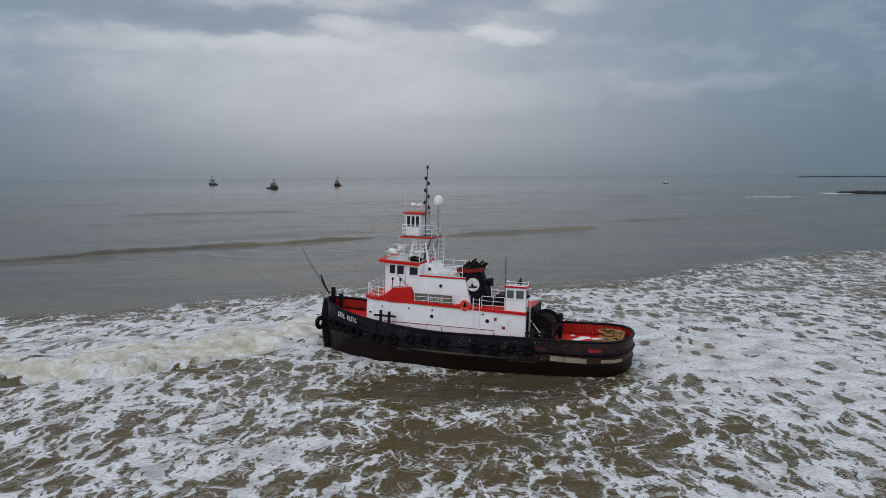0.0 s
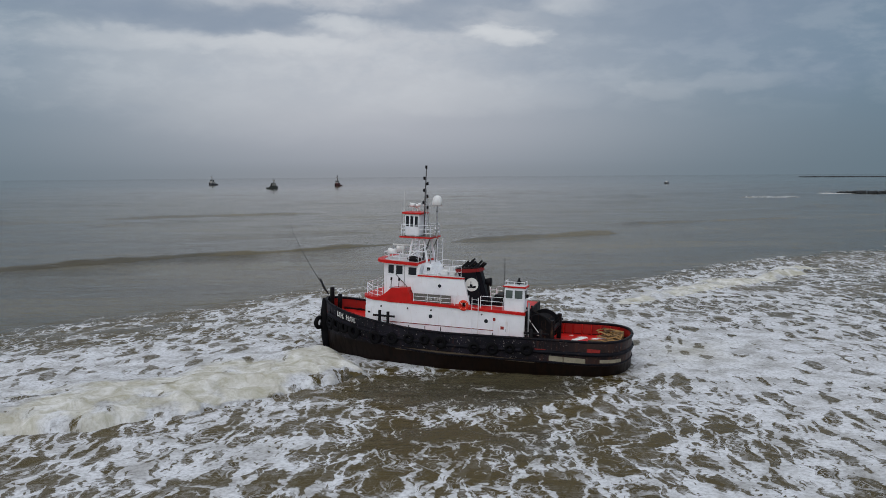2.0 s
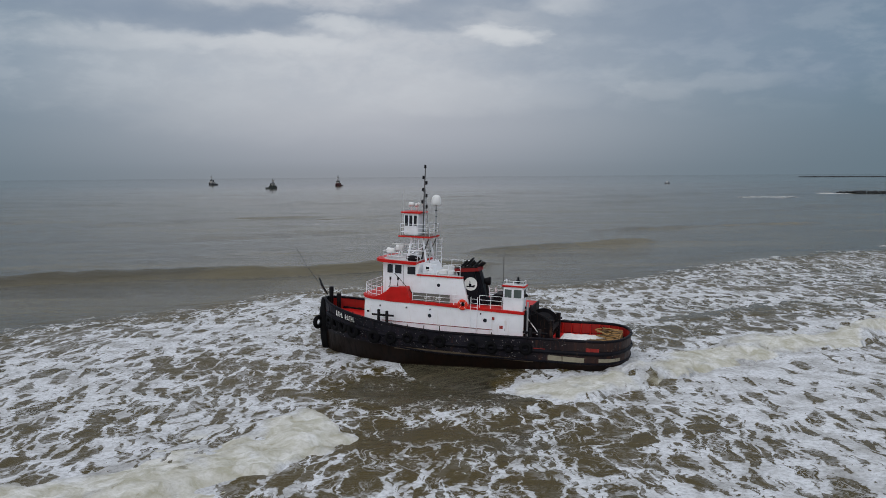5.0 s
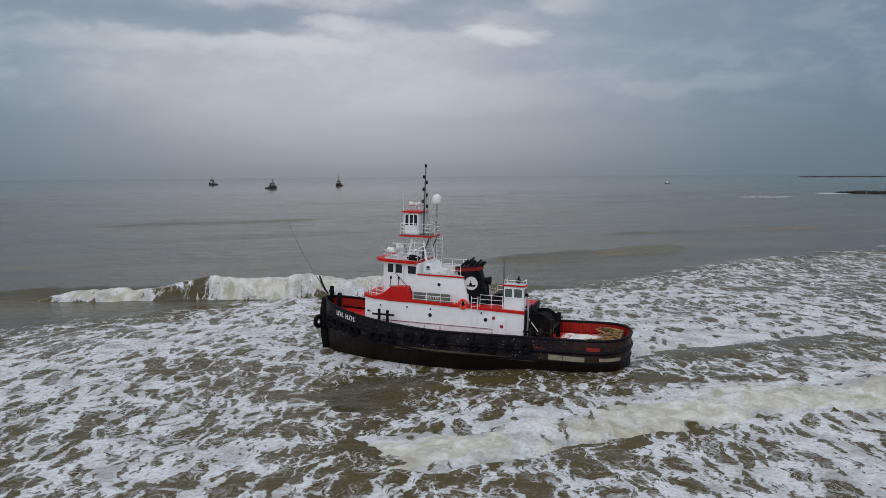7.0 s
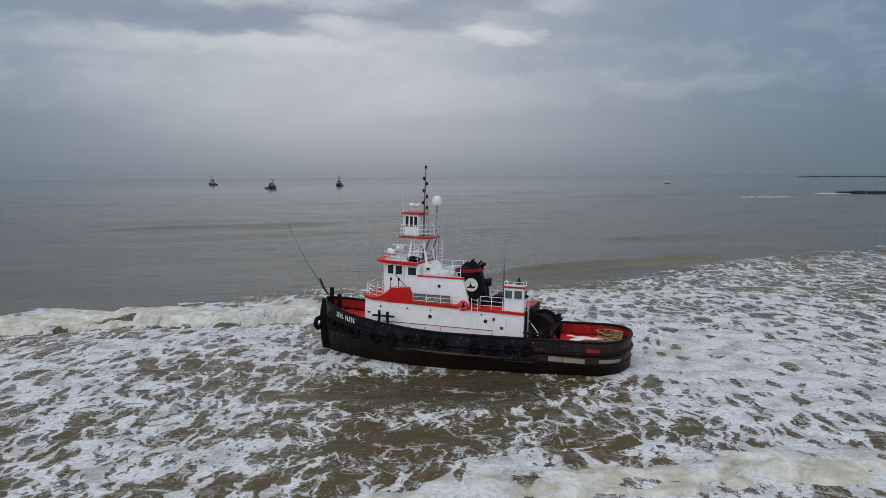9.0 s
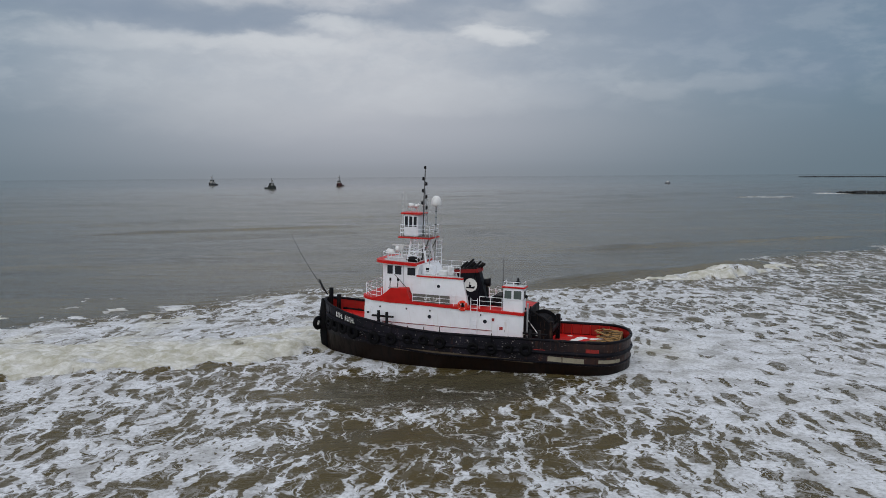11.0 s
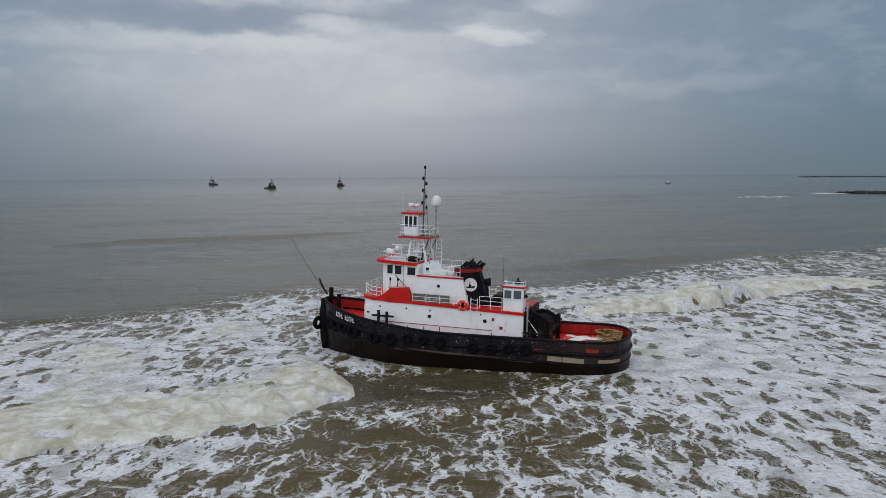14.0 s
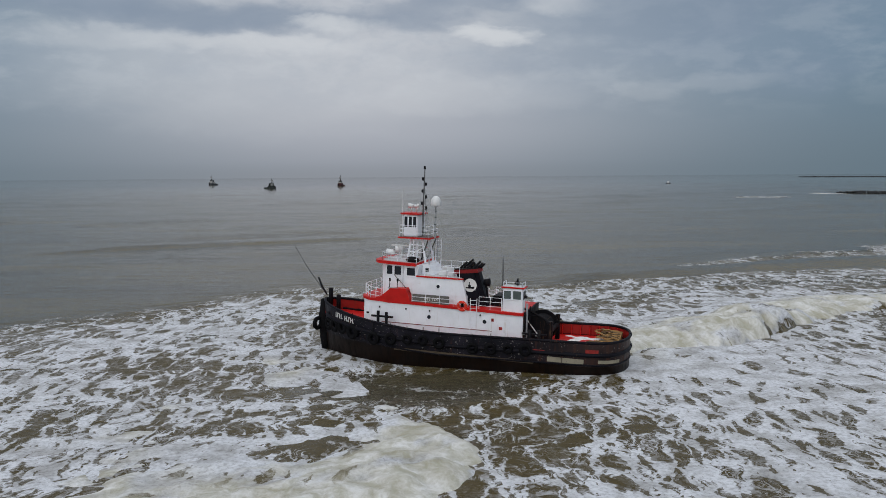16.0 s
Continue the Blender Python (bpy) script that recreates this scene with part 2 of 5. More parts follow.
RUBBER = paint("tyre_rubber", (0.005, 0.005, 0.006), 0.8, amount=0.2, streak=False)
STEEL = paint("galvanised_steel", (0.42, 0.44, 0.46), 0.45, 0.3, amount=0.2)
MASTGREY = paint("weathered_mast_paint", (0.10, 0.10, 0.105), 0.6, amount=0.5)
DARK = paint("dark_machinery", (0.007, 0.007, 0.009), 0.55, amount=0.5)
DOME = paint("white_dome_plastic", (0.75, 0.76, 0.76), 0.4, amount=0.05, streak=False)
ROPE = paint("old_rope", (0.33, 0.19, 0.07), 0.85, amount=0.3, streak=False)
ORANGE = paint("orange_lifebuoy", (0.72, 0.045, 0.02), 0.5, amount=0.05, streak=False)
ROCK = paint("dark_wet_rock", (0.03, 0.032, 0.033), 0.6, amount=0.1, streak=False)


def hull_material():
    """Black topsides, a pale scuffed rubbing band, rust-red antifouling and weed below."""
    n = Nodes("scuffed_hull")
    v = n.coords()
    sep = n.add("ShaderNodeSeparateXYZ")
    n.link(v, sep.inputs[0])
    x, z = sep.outputs[0], sep.outputs[2]
    big = n.noise(v, 0.6, 5).outputs["Fac"]
    run = n.noise(n.coords((2.5, 2.5, 0.3)), 1.4, 6, 0.65).outputs["Fac"]
    chip = n.noise(v, 7.0, 4, 0.7).outputs["Fac"]
    col = n.mix(n.ramp(big, 0.4, 0.7), (0.008, 0.008, 0.012), (0.018, 0.016, 0.024))
    col = n.mix(n.math("MULTIPLY", n.ramp(n.math("ADD", run, n.ramp(x, 2.0, 13.0, 0.0, 0.12)), 0.56, 0.74), 0.55), col, (0.085, 0.034, 0.02))
    col = n.mix(n.math("MULTIPLY", n.ramp(chip, 0.63, 0.67), 0.8), col, (0.36, 0.33, 0.31))
    col = n.mix(n.math("MULTIPLY", n.ramp(x, 4.0, 13.0), n.ramp(big, 0.3, 0.65, 0.2, 0.75)), col, (0.042, 0.024, 0.019))
    low = n.mix(n.ramp(run, 0.35, 0.7), (0.012, 0.006, 0.004), (0.005, 0.004, 0.0035))
    edge = n.math("ADD", z, n.math("MULTIPLY", n.math("SUBTRACT", big, 0.5), 0.5))
    col = n.mix(n.ramp(edge, 1.35, 1.15), col, low)
    n.put(n.bsdf.inputs["Base Color"], col)
    n.put(n.bsdf.inputs["Roughness"], n.ramp(run, 0.3, 0.7, 0.3, 0.6))
    n.bsdf.inputs["Specular IOR Level"].default_value = 0.12
    n.bump(chip, 0.2, 0.02)
    return n.mat


HULL = hull_material()


# ================= mesh helpers =================
def finish(bm, name, mat, smooth=False):
    bmesh.ops.recalc_face_normals(bm, faces=bm.faces[:])
    me = bpy.data.meshes.new(name)
    if smooth:
        for f in bm.faces:
            f.smooth = True
    bm.to_mesh(me)
    bm.free()
    me.materials.append(mat)
    return me


def part(name, bm, mat, parent, label="", smooth=False):
    ob = new(name, finish(bm, name, mat, smooth))
    ob.parent = parent
    return tagged(ob, label)


def thing(name, label, category, group="", kind="", at=None):
    ob = new(name)
    ob.empty_display_size = 0.5
    if at is not None:
        ob.matrix_basis = at
    return tagged(ob, label, category, group, kind)


def box(bm, x0, x1, y0, y1, z0, z1, bevel=0.0):
    made = bmesh.ops.create_cube(bm, size=1.0, matrix=Matrix.Translation(((x0 + x1) / 2, (y0 + y1) / 2, (z0 + z1) / 2)) @ Matrix.Diagonal((x1 - x0, y1 - y0, z1 - z0, 1)))
    if bevel:
        edges = list({e for v in made["verts"] for e in v.link_edges})
        bmesh.ops.bevel(bm, geom=edges, offset=bevel, segments=2, affect="EDGES")
    return bm


def prism(bm, outline, y0, y1):
    """An outline in x and z, drawn through from y0 to y1."""
    a = [bm.verts.new((x, y0, z)) for x, z in outline]
    b = [bm.verts.new((x, y1, z)) for x, z in outline]
    bm.faces.new(a)
    bm.faces.new(b[::-1])
    for i in range(len(a)):
        j = (i + 1) % len(a)
        bm.faces.new((a[i], b[i], b[j], a[j]))
    return bm


def slab(bm, outline, z0, z1):
    """An outline in x and y, raised from z0 to z1; either may be a function of x and y."""
    lo = z0 if callable(z0) else (lambda x, y: z0)
    hi = z1 if callable(z1) else (lambda x, y: z1)
    a = [bm.verts.new((x, y, lo(x, y))) for x, y in outline]
    b = [bm.verts.new((x, y, hi(x, y))) for x, y in outline]
    bm.faces.new(a)
    bm.faces.new(b[::-1])
    for i in range(len(a)):
        j = (i + 1) % len(a)
        bm.faces.new((a[i], b[i], b[j], a[j]))
    return bm


def tube(bm, points, r, seg=6, ends=True):
    pts = [Vector(p) for p in points]
    rings = []
    for i, p in enumerate(pts):
        d = (pts[min(i + 1, len(pts) - 1)] - pts[max(i - 1, 0)]).normalized()
        side = d.cross(Vector((0, 0, 1)) if abs(d.z) < 0.9 else Vector((0, 1, 0))).normalized()
        up = side.cross(d)
        rad = r[i] if isinstance(r, (list, tuple)) else r
        rings.append([bm.verts.new(p + rad * (math.cos(a) * side + math.sin(a) * up)) for a in (2 * math.pi * k / seg for k in range(seg))])
    for a, b in zip(rings, rings[1:]):
        for k in range(seg):
            bm.faces.new((a[k], a[(k + 1) % seg], b[(k + 1) % seg], b[k]))
    if ends:
        bm.faces.new(rings[0][::-1])
        bm.faces.new(rings[-1])
    return bm


def torus(bm, m, R, r, major=18, minor=8):
    rings = []
    for i in range(major):
        a = 2 * math.pi * i / major
        rings.append([bm.verts.new(m @ Vector(((R + r * math.cos(b)) * math.cos(a), (R + r * math.cos(b)) * math.sin(a), r * math.sin(b)))) for b in (2 * math.pi * k / minor for k in range(minor))])
    for i in range(major):
        p, q = rings[i], rings[(i + 1) % major]
        for k in range(minor):
            bm.faces.new((p[k], q[k], q[(k + 1) % minor], p[(k + 1) % minor]))
    return bm


def disc(bm, m, r, depth, seg=20):
    bmesh.ops.create_cone(bm, cap_ends=True, segments=seg, radius1=r, radius2=r, depth=depth, matrix=m)
    return bm


# ================= distance: sky backdrop =================
def build_backdrop():
    bm = bmesh.new()
    uv = bm.loops.layers.uv.new("UVMap")
    R, cols, rows_n = 4700.0, 80, 16
    grid, ang = [], []
    for i in range(cols + 1):
        az = -85 + 170 * i / cols
        grid.append([])
        ang.append([])
        for j in range(rows_n + 1):
            el = -0.6 + 30.6 * j / rows_n
            grid[-1].append(bm.verts.new((R * math.sin(radians(az)), R * math.cos(radians(az)), R * math.tan(radians(el)))))
            ang[-1].append((az, el))
    for i in range(cols):
        for j in range(rows_n):
            f = bm.faces.new((grid[i][j], grid[i + 1][j], grid[i + 1][j + 1], grid[i][j + 1]))
            for loop, (a, b) in zip(f.loops, ((i, j), (i + 1, j), (i + 1, j + 1), (i, j + 1))):
                loop[uv].uv = ang[a][b]
    me = bpy.data.meshes.new("backdrop")
    bm.to_mesh(me)
    bm.free()
    me.materials.append(SKY)
    return tagged(new("backdrop", me), "grey overcast sky with torn bright clouds above hazy sea", "sky", kind="structure")


backdrop = build_backdrop()


# ================= the sea =================
CREST = radians(30)
U = (math.cos(CREST), math.sin(CREST))
N = (math.sin(CREST), -math.cos(CREST))


def fbm(x, y, seed=0, octaves=4):
    """Smooth value noise on arrays, -1 to 1."""
    out, amp, tot = np.zeros_like(x), 1.0, 0.0
    for o in range(octaves):
        rs = np.random.RandomState(seed + 17 * o)
        lat = rs.rand(256, 256) * 2 - 1
        xi, yi = np.floor(x).astype(int), np.floor(y).astype(int)
        fx, fy = x - xi, y - yi
        fx, fy = fx * fx * (3 - 2 * fx), fy * fy * (3 - 2 * fy)
        a, b = lat[xi % 256, yi % 256], lat[(xi + 1) % 256, yi % 256]
        c, d = lat[xi % 256, (yi + 1) % 256], lat[(xi + 1) % 256, (yi + 1) % 256]
        out += amp * (a + (b - a) * fx + (c - a) * fy + (a - b - c + d) * fx * fy)
        tot += amp
        amp *= 0.5
        x, y = x * 2.03 + 5.1, y * 2.03 + 9.7
    return out / tot


def step(v, a, b):
    k = np.clip((v - a) / (b - a), 0, 1)
    return k * k * (3 - 2 * k)


def sheet(name, X, Y, Z, foam, mat):
    """A grid mesh from arrays, with the vertex value foam."""
    n, m = X.shape
    idx = np.arange(n * m).reshape(n, m)
    quads = np.stack([idx[:-1, :-1], idx[:-1, 1:], idx[1:, 1:], idx[1:, :-1]], -1).reshape(-1, 4)
    me = bpy.data.meshes.new(name)
    me.vertices.add(n * m)
    me.vertices.foreach_set("co", np.stack([X, Y, Z], -1).astype(np.float32).ravel())
    me.loops.add(quads.size)
    me.loops.foreach_set("vertex_index", quads.astype(np.int32).ravel())
    me.polygons.add(len(quads))
    me.polygons.foreach_set("loop_start", np.arange(0, quads.size, 4, dtype=np.int32))
    me.polygons.foreach_set("use_smooth", np.ones(len(quads), dtype=bool))
    me.update()
    at = me.attributes.new("foam", "FLOAT", "POINT")
    at.data.foreach_set("value", foam.astype(np.float32).ravel())
    me.materials.append(mat)
    return new(name, me)


def surf_foam(x, y):
    """How much old foam floats at a place: the surf zone, bare in the lee of the stranded hull."""
    edge = 108 + 0.46 * x + 0.25 * np.maximum(x - 16, 0) + 12 * np.exp(-((x + 18) / 16) ** 2) + 9 * fbm(x / 16, y / 16, 3)
    zone = step(edge - y, -3, 17)
    d = 0.44 + 0.20 * fbm(x / 11, y / 11, 8)
    d = d + 0.17 * step(x, 6, 20) - 0.18 * step(x, 34, 60) - 0.13 * step(x, 12, 30) * step(y, 70, 88) + 0.06 * step(-x, 8, 20) + 0.20 * np.exp(-(((x - 18) / 7) ** 2 + ((y - 68) / 9) ** 2))
    lee = np.exp(-(((x - 2) / 11) ** 2 + ((y - 58.5) / 5.0) ** 2))
    d = d - 0.60 * lee - 0.24 * np.exp(-(((x + 2) / 14) ** 2 + ((y - 46) / 10) ** 2))
    far = 1.3 * np.exp(-(((x - 200) / 11) ** 2 + ((y - 490) / 14) ** 2)) + 1.2 * np.exp(-(((x - 272) / 9) ** 2 + ((y - 560) / 14) ** 2))
    # a torn collar of foam along the hull's waterline
    rx, ry = x - 2.05, y - 67.5
    lx, ly = rx * math.cos(radians(18)) - ry * math.sin(radians(18)), rx * math.sin(radians(18)) + ry * math.cos(radians(18))
    gap = np.hypot(np.maximum(np.abs(lx) - 9.5, 0) * 0.9, np.maximum(np.abs(ly) - 0.2, 0)) - 3.9
    d = d + 0.20 * np.exp(-((gap - 0.2) / 0.8) ** 2) * np.clip(0.4 + 1.6 * fbm(x / 1.8, y / 1.8, 27), 0, 1)
    return zone * np.clip(d, 0.09, 1) + far


def build_sea():
    ys = np.concatenate([np.linspace(-60, 26, 30)[:-1], np.linspace(26, 135, 330)[:-1], 135 * (4690 / 135) ** np.linspace(0, 1, 170)])
    a = np.linspace(-1, 1, 420)
    spread = np.maximum(60.0, ys * 0.80 + 12)
    X = a[None, :] * spread[:, None]
    Y = np.repeat(ys[:, None], len(a), 1)
    s = X * N[0] + Y * N[1]
    c = X * U[0] + Y * U[1]
    near = step(-Y, -140, -60)
    Z = 0.10 * fbm(X / 2.2, Y / 2.2, 21) + 0.16 * fbm(c / 9, s / 5, 22)
    # long swells offshore, in uneven sets
    off = step(Y, 95, 150) * (1 - step(Y, 900, 1800))
    sets = fbm(c / 60, s / 22, 31, 2)
    Z = Z * (0.35 + 0.65 * near) + off * 1.15 * np.maximum(sets, -0.15) * np.sin(s / 5.2 + 2.0 * fbm(c / 70, s / 60, 33, 2))
    Z[Y > 2000] *= 0.2
    # the surface stands a little lower in the lee of the hull
    Z -= 0.38 * np.exp(-(((X - 1) / 12) ** 2 + ((Y - 61) / 6.0) ** 2))
    return tagged(sheet("water", X, Y, Z, surf_foam(X, Y), SEA), "grey-brown silty sea with white lacy surf foam", "sea", kind="structure")


water = build_sea()


def wave(name, label, left, right, fades, height, front, back, foam_front, foam_back, seed, tail=0.0, face_len=0.55, curl=0.0, peak=0.0, lop=0.0):
    """A rigid roller: x along its crest, y towards the open sea. foam_*: foam on its face and on the long trail behind it;
    fades: how far each end takes to die away; curl: how far the right-hand end lags behind; peak: a taller stretch amid the crest;
    lop: how much lower the left-hand stretch is, which an unbroken gap parts from the rest."""
    broken = foam_front > 0
    nx, ny = int((left + right) / 0.35), int((front + back + tail) / 0.35)
    x = np.linspace(-left, right, nx)
    y = np.linspace(-front, back + tail, ny)
    X, Y = np.meshgrid(x, y)
    bend = 2.6 * fbm(X / 17 + 0.1, X * 0 + 0.3, seed, 3) + (1.7 * fbm(X / 4.2, X * 0 + 0.7, seed + 1, 4) if broken else 0) + curl * np.clip((X - right + 13) / 13, 0, None) ** 1.7
    v = Y - bend
    ends = step(X + left, 0, fades[0]) * step(right - X, 0, fades[1])
    crest = np.where(v < 0, np.exp(-(v / (front * 0.36)) ** 2), np.exp(-(v / (back * 0.45)) ** 2))
    hump = height * (0.78 + 0.30 * fbm(X / 7, Y / 9, seed + 3)) + peak * np.exp(-((X - 1) / 7.5) ** 2)
    hump = hump * (1 - lop * (1 - step(X, -15, -4)))
    chop = (0.42 * fbm(X / 1.5, Y / 1.2, seed + 5, 5) + 0.55 * fbm(X / 4.2, Y / 3.0, seed + 6)) if broken else 0.05 * fbm(X / 2, Y / 2, seed + 6)
    wake = 0.16 + 0.26 * fbm(X / 4, Y / 3, seed + 9, 5)
    rim = np.minimum(step(front + Y, 0, 1.6), step(back + tail - Y, 0, 6.0)) * step(X + left, 0, 4.0) * step(right - X, 0, 3.0)
    Z = ends * (crest * (hump + chop) + (wake * step(v, -0.5, 2.0) if tail else 0)) - 0.9 * (1 - rim) - (0.25 * (1 - ends) if tail else 0.30 * (1 - ends * crest))
    if broken:
        # the toe of the bore dives under the water ahead of it
        Z -= 0.7 * (1 - step(v + 1.1 * fbm(X / 2.1, Y / 1.7, seed + 21), -front * 0.62, -front * 0.34))
    worn = fbm(X / 6, Y / 8, seed + 12)
    ragged = step(v + 2.6 * fbm(X / 3.4, Y / 2.6, seed + 14, 5), -front * 0.66, -front * 0.36)
    torn = fbm(X / 3.1, Y / 2.3, seed + 16, 5)
    face = foam_front * ragged * (1 - step(v + 3.0 * torn, 0.4, back * face_len)) * (0.88 + 0.35 * worn + 0.65 * torn)
    face = face * (1 - 1.45 * lop * np.exp(-((X + 9 + 4.0 * torn) / 3.2) ** 2)).clip(0, 1)
    trail = foam_back * step(v, -0.5, 1.0) * (1 - step(v, (back + tail) * 0.45, back + tail)) * (0.85 + 0.5 * worn)
    tatter = step(right - X + 6 * fbm(X / 5, Y / 7, seed + 18, 4), -1.5, 4.0) * step(X + left + 7 * fbm(X / 5, Y / 7, seed + 19, 4), 0.0, fades[0])
    foam = np.maximum(face, trail * tatter) * step(ends + 0.25 * worn + 0.3 * torn, 0.15, 0.55)
    foam = np.clip(foam, 0, 1.3)
    ob = thing(name, label, "wave", "waves rolling ashore")
    cut = int(np.searchsorted(y, back * 0.7))
    for title, sl in (("crest", slice(0, cut + 1)), ("foam_trail" if tail else "wave_back", slice(cut, None))):
        piece = sheet(title, X[sl], Y[sl], Z[sl], foam[sl], SURGE)
        piece.parent = ob
    return ob


def wave_pose(x, y, z, turn=30, sink=0.0):
    """sink: degrees by which the back of the roller dips below the surface."""
    return pose(x, y, z, 0, 0, turn) @ pose(0, 0, 0, -sink, 0, 0)


bore_a = wave("breaking_wave", "cream-white bore rolling shorewards past the bow", 45, 18, (15, 4), 1.0, 4.5, 20, 1.22, 0.74, 41, 16, 1.05, 5.0)
bore_b = wave("breaking_wave", "broken cream-white roller running past the stern", 26, 42, (17, 14), 0.75, 4.2, 13, 1.10, 0.32, 51, 8, 0.85)
swell_c = wave("swell", "smooth dark brown swell rising before it breaks", 65, 65, (39, 39), 1.9, 6.5, 15, 0.0, 0.0, 61)
breaker_c = wave("breaking_wave", "thick white plunging breaker with ragged crest", 32, 28, (14, 12), 3.3, 4.4, 9, 1.18, 0.5, 71, lop=0.6)
bore_c = wave("breaking_wave", "wide white bore trailing a sheet of foam", 46, 19, (15, 4), 0.75, 4.5, 24, 1.24, 0.90, 76, 29, 1.25, 6.0)
swell_d = wave("swell", "low smooth grey-brown swell beyond the surf", 35, 35, (21, 21), 1.5, 8, 14, 0.0, 0.0, 81)
bore_d = wave("breaking_wave", "spilling white breaker beyond the stern", 24, 40, (9, 16), 0.9, 4.5, 15, 1.22, 0.66, 91, 12, 1.25, 0.0, 1.2)
swell_e = wave("swell", "long low grey swell far out", 60, 60, (36, 36), 0.95, 12, 18, 0.0, 0.0, 101)
swell_f = wave("swell", "long low dark swell farther out at sea", 55, 55, (33, 33), 0.95, 12, 18, 0.0, 0.0, 111)


# ================= the stranded tug =================
TUG_AT = pose(2.05, 67.5, -0.10, 0, 0, -18) @ pose(0, 0, 0, 0, 2.0, 0)
tug = thing("tugboat", "black-hulled tug with white and red deckhouse, stranded in surf", "tugboat", at=TUG_AT)
BOW, STERN = -13.5, 13.75


def half_beam(x):
    if x < -3.5:
        return 4.05 * max(0.0, 1 - (abs(x + 3.5) / 10.0) ** 2.6) ** 0.62
    if x > 9.5:
        return 4.05 * max(0.0, 1 - ((x - 9.5) / 4.25) ** 4.2) ** 0.5
    return 4.05


def sheer(x):
    """Height of the bulwark's top."""
    if x < -1:
        return 2.74 + 1.40 * (abs(x + 1) / 12.5) ** 1.7
    return 2.74 + 0.40 * ((x + 1) / 14.5) ** 1.2


def deck_z(x):
    return sheer(x) - 1.0


def stations(n=64):
    return [BOW + (STERN - BOW) * (0.5 - 0.5 * math.cos(math.pi * i / n)) for i in range(n + 1)]


def outline(inset, xs=None):
    """Plan outline of the deck edge, near side to bow to far side."""
    xs = xs or stations()
    near = [(x, -max(0.02, half_beam(x) - inset)) for x in xs]
    return near + [(x, -y) for x, y in near[::-1]]


def hull_side(x, z):
    """Half breadth of the hull's outer skin at a place along it and a height."""
    top, b = sheer(x), max(0.03, half_beam(x))
    k = min(1.0, max(0.0, (z + 1.9) / (top + 1.9)))
    fine = 0.72 + 0.28 * min(1.0, k / 0.62) ** 0.7
    ends = max(0.0, (-x - 5) / 8.5) ** 1.5
    tuck = max(0.0, (x - 9) / 4.75) ** 1.5
    w = b * (fine * (1 - ends) + ends * (0.35 + 0.65 * min(1.0, k / 0.9)))
    return w * (1 - 0.35 * tuck * max(0.0, 1 - k / 0.55))


def build_hull():
    bm = bmesh.new()
    levels = 14
    ring = []
    for x in stations():
        top, b = sheer(x), max(0.03, half_beam(x))
        col = []
        for j in range(levels + 1):
            k = j / levels
            z = -1.9 + (top + 1.9) * k
            fine = 0.72 + 0.28 * min(1.0, k / 0.62) ** 0.7
            ends = max(0.0, (-x - 5) / 8.5) ** 1.5
            tuck = max(0.0, (x - 9) / 4.75) ** 1.5
            w = b * (fine * (1 - ends) + ends * (0.35 + 0.65 * min(1.0, k / 0.9)))
            w *= 1 - 0.35 * tuck * max(0.0, 1 - k / 0.55)
            xx = x + ends * 0.3 * (1 - k) - tuck * 1.3 * max(0.0, 1 - k / 0.5)
            col.append((xx, w, z))
        ring.append(col)
    for side in (-1, 1):
        vs = [[bm.verts.new((x, side * w, z)) for x, w, z in col] for col in ring]
        for a, b in zip(vs, vs[1:]):
            for j in range(levels):
                bm.faces.new((a[j], b[j], b[j + 1], a[j + 1]))
    bmesh.ops.remove_doubles(bm, verts=bm.verts[:], dist=0.07)
    return part("hull", bm, HULL, tug, "black steel hull, rusty below", True)


hull = build_hull()


def strip(inset_a, za, inset_b, zb, mat, name, label="", lo=BOW + 0.05, hi=STERN - 0.02, parent=None):
    """A band round the hull between two insets and heights (functions of x)."""
    bm = bmesh.new()
    xs = [x for x in stations(80) if lo <= x <= hi]
    for side in (-1, 1):
        prev = None
        for x in xs:
            b = half_beam(x)
            pair = (bm.verts.new((x, side * max(0.02, b - inset_a), za(x))), bm.verts.new((x, side * max(0.02, b - inset_b), zb(x))))
            if prev:
                bm.faces.new((prev[0], pair[0], pair[1], prev[1]))
            prev = pair
    return part(name, bm, mat, parent or tug, label)


strip(0.14, lambda x: deck_z(x) - 0.02, 0.14, lambda x: sheer(x), RUSTRED, "bulwark_lining", "rust-streaked red inside of the bulwark")
bm = bmesh.new()
slab(bm, outline(0.12), lambda x, y: deck_z(x) - 0.12, lambda x, y: deck_z(x))
part("deck", bm, RED, tug, "wet red steel deck")
bm = bmesh.new()
for side in (-1, 1):
    tube(bm, [(x, side * (half_beam(x) - 0.07), sheer(x)) for x in stations(60)], 0.12, 8)
part("cap_rail", bm, BLACK, tug, smooth=True)
for z, r in ((-0.95, 0.17), (-1.74, 0.08)):
    bm = bmesh.new()
    for side in (-1, 1):
        tube(bm, [(x, side * (half_beam(x) + 0.02), sheer(x) + z) for x in stations(60) if x > -12.6], r, 8)
    part("rubbing_strake", bm, BLACK, tug, smooth=True)

# ---- deckhouse ----
def house_outline(x0, x1, w, r=0.9):
    pts = []
    for k in range(7):
        a = math.pi / 2 * k / 6
        pts.append((x0 + r - r * math.sin(a) , -w + r - r * math.cos(a)))
    pts = [(x1, -w)] + pts
    return pts + [(x, -y) for x, y in pts[::-1]]


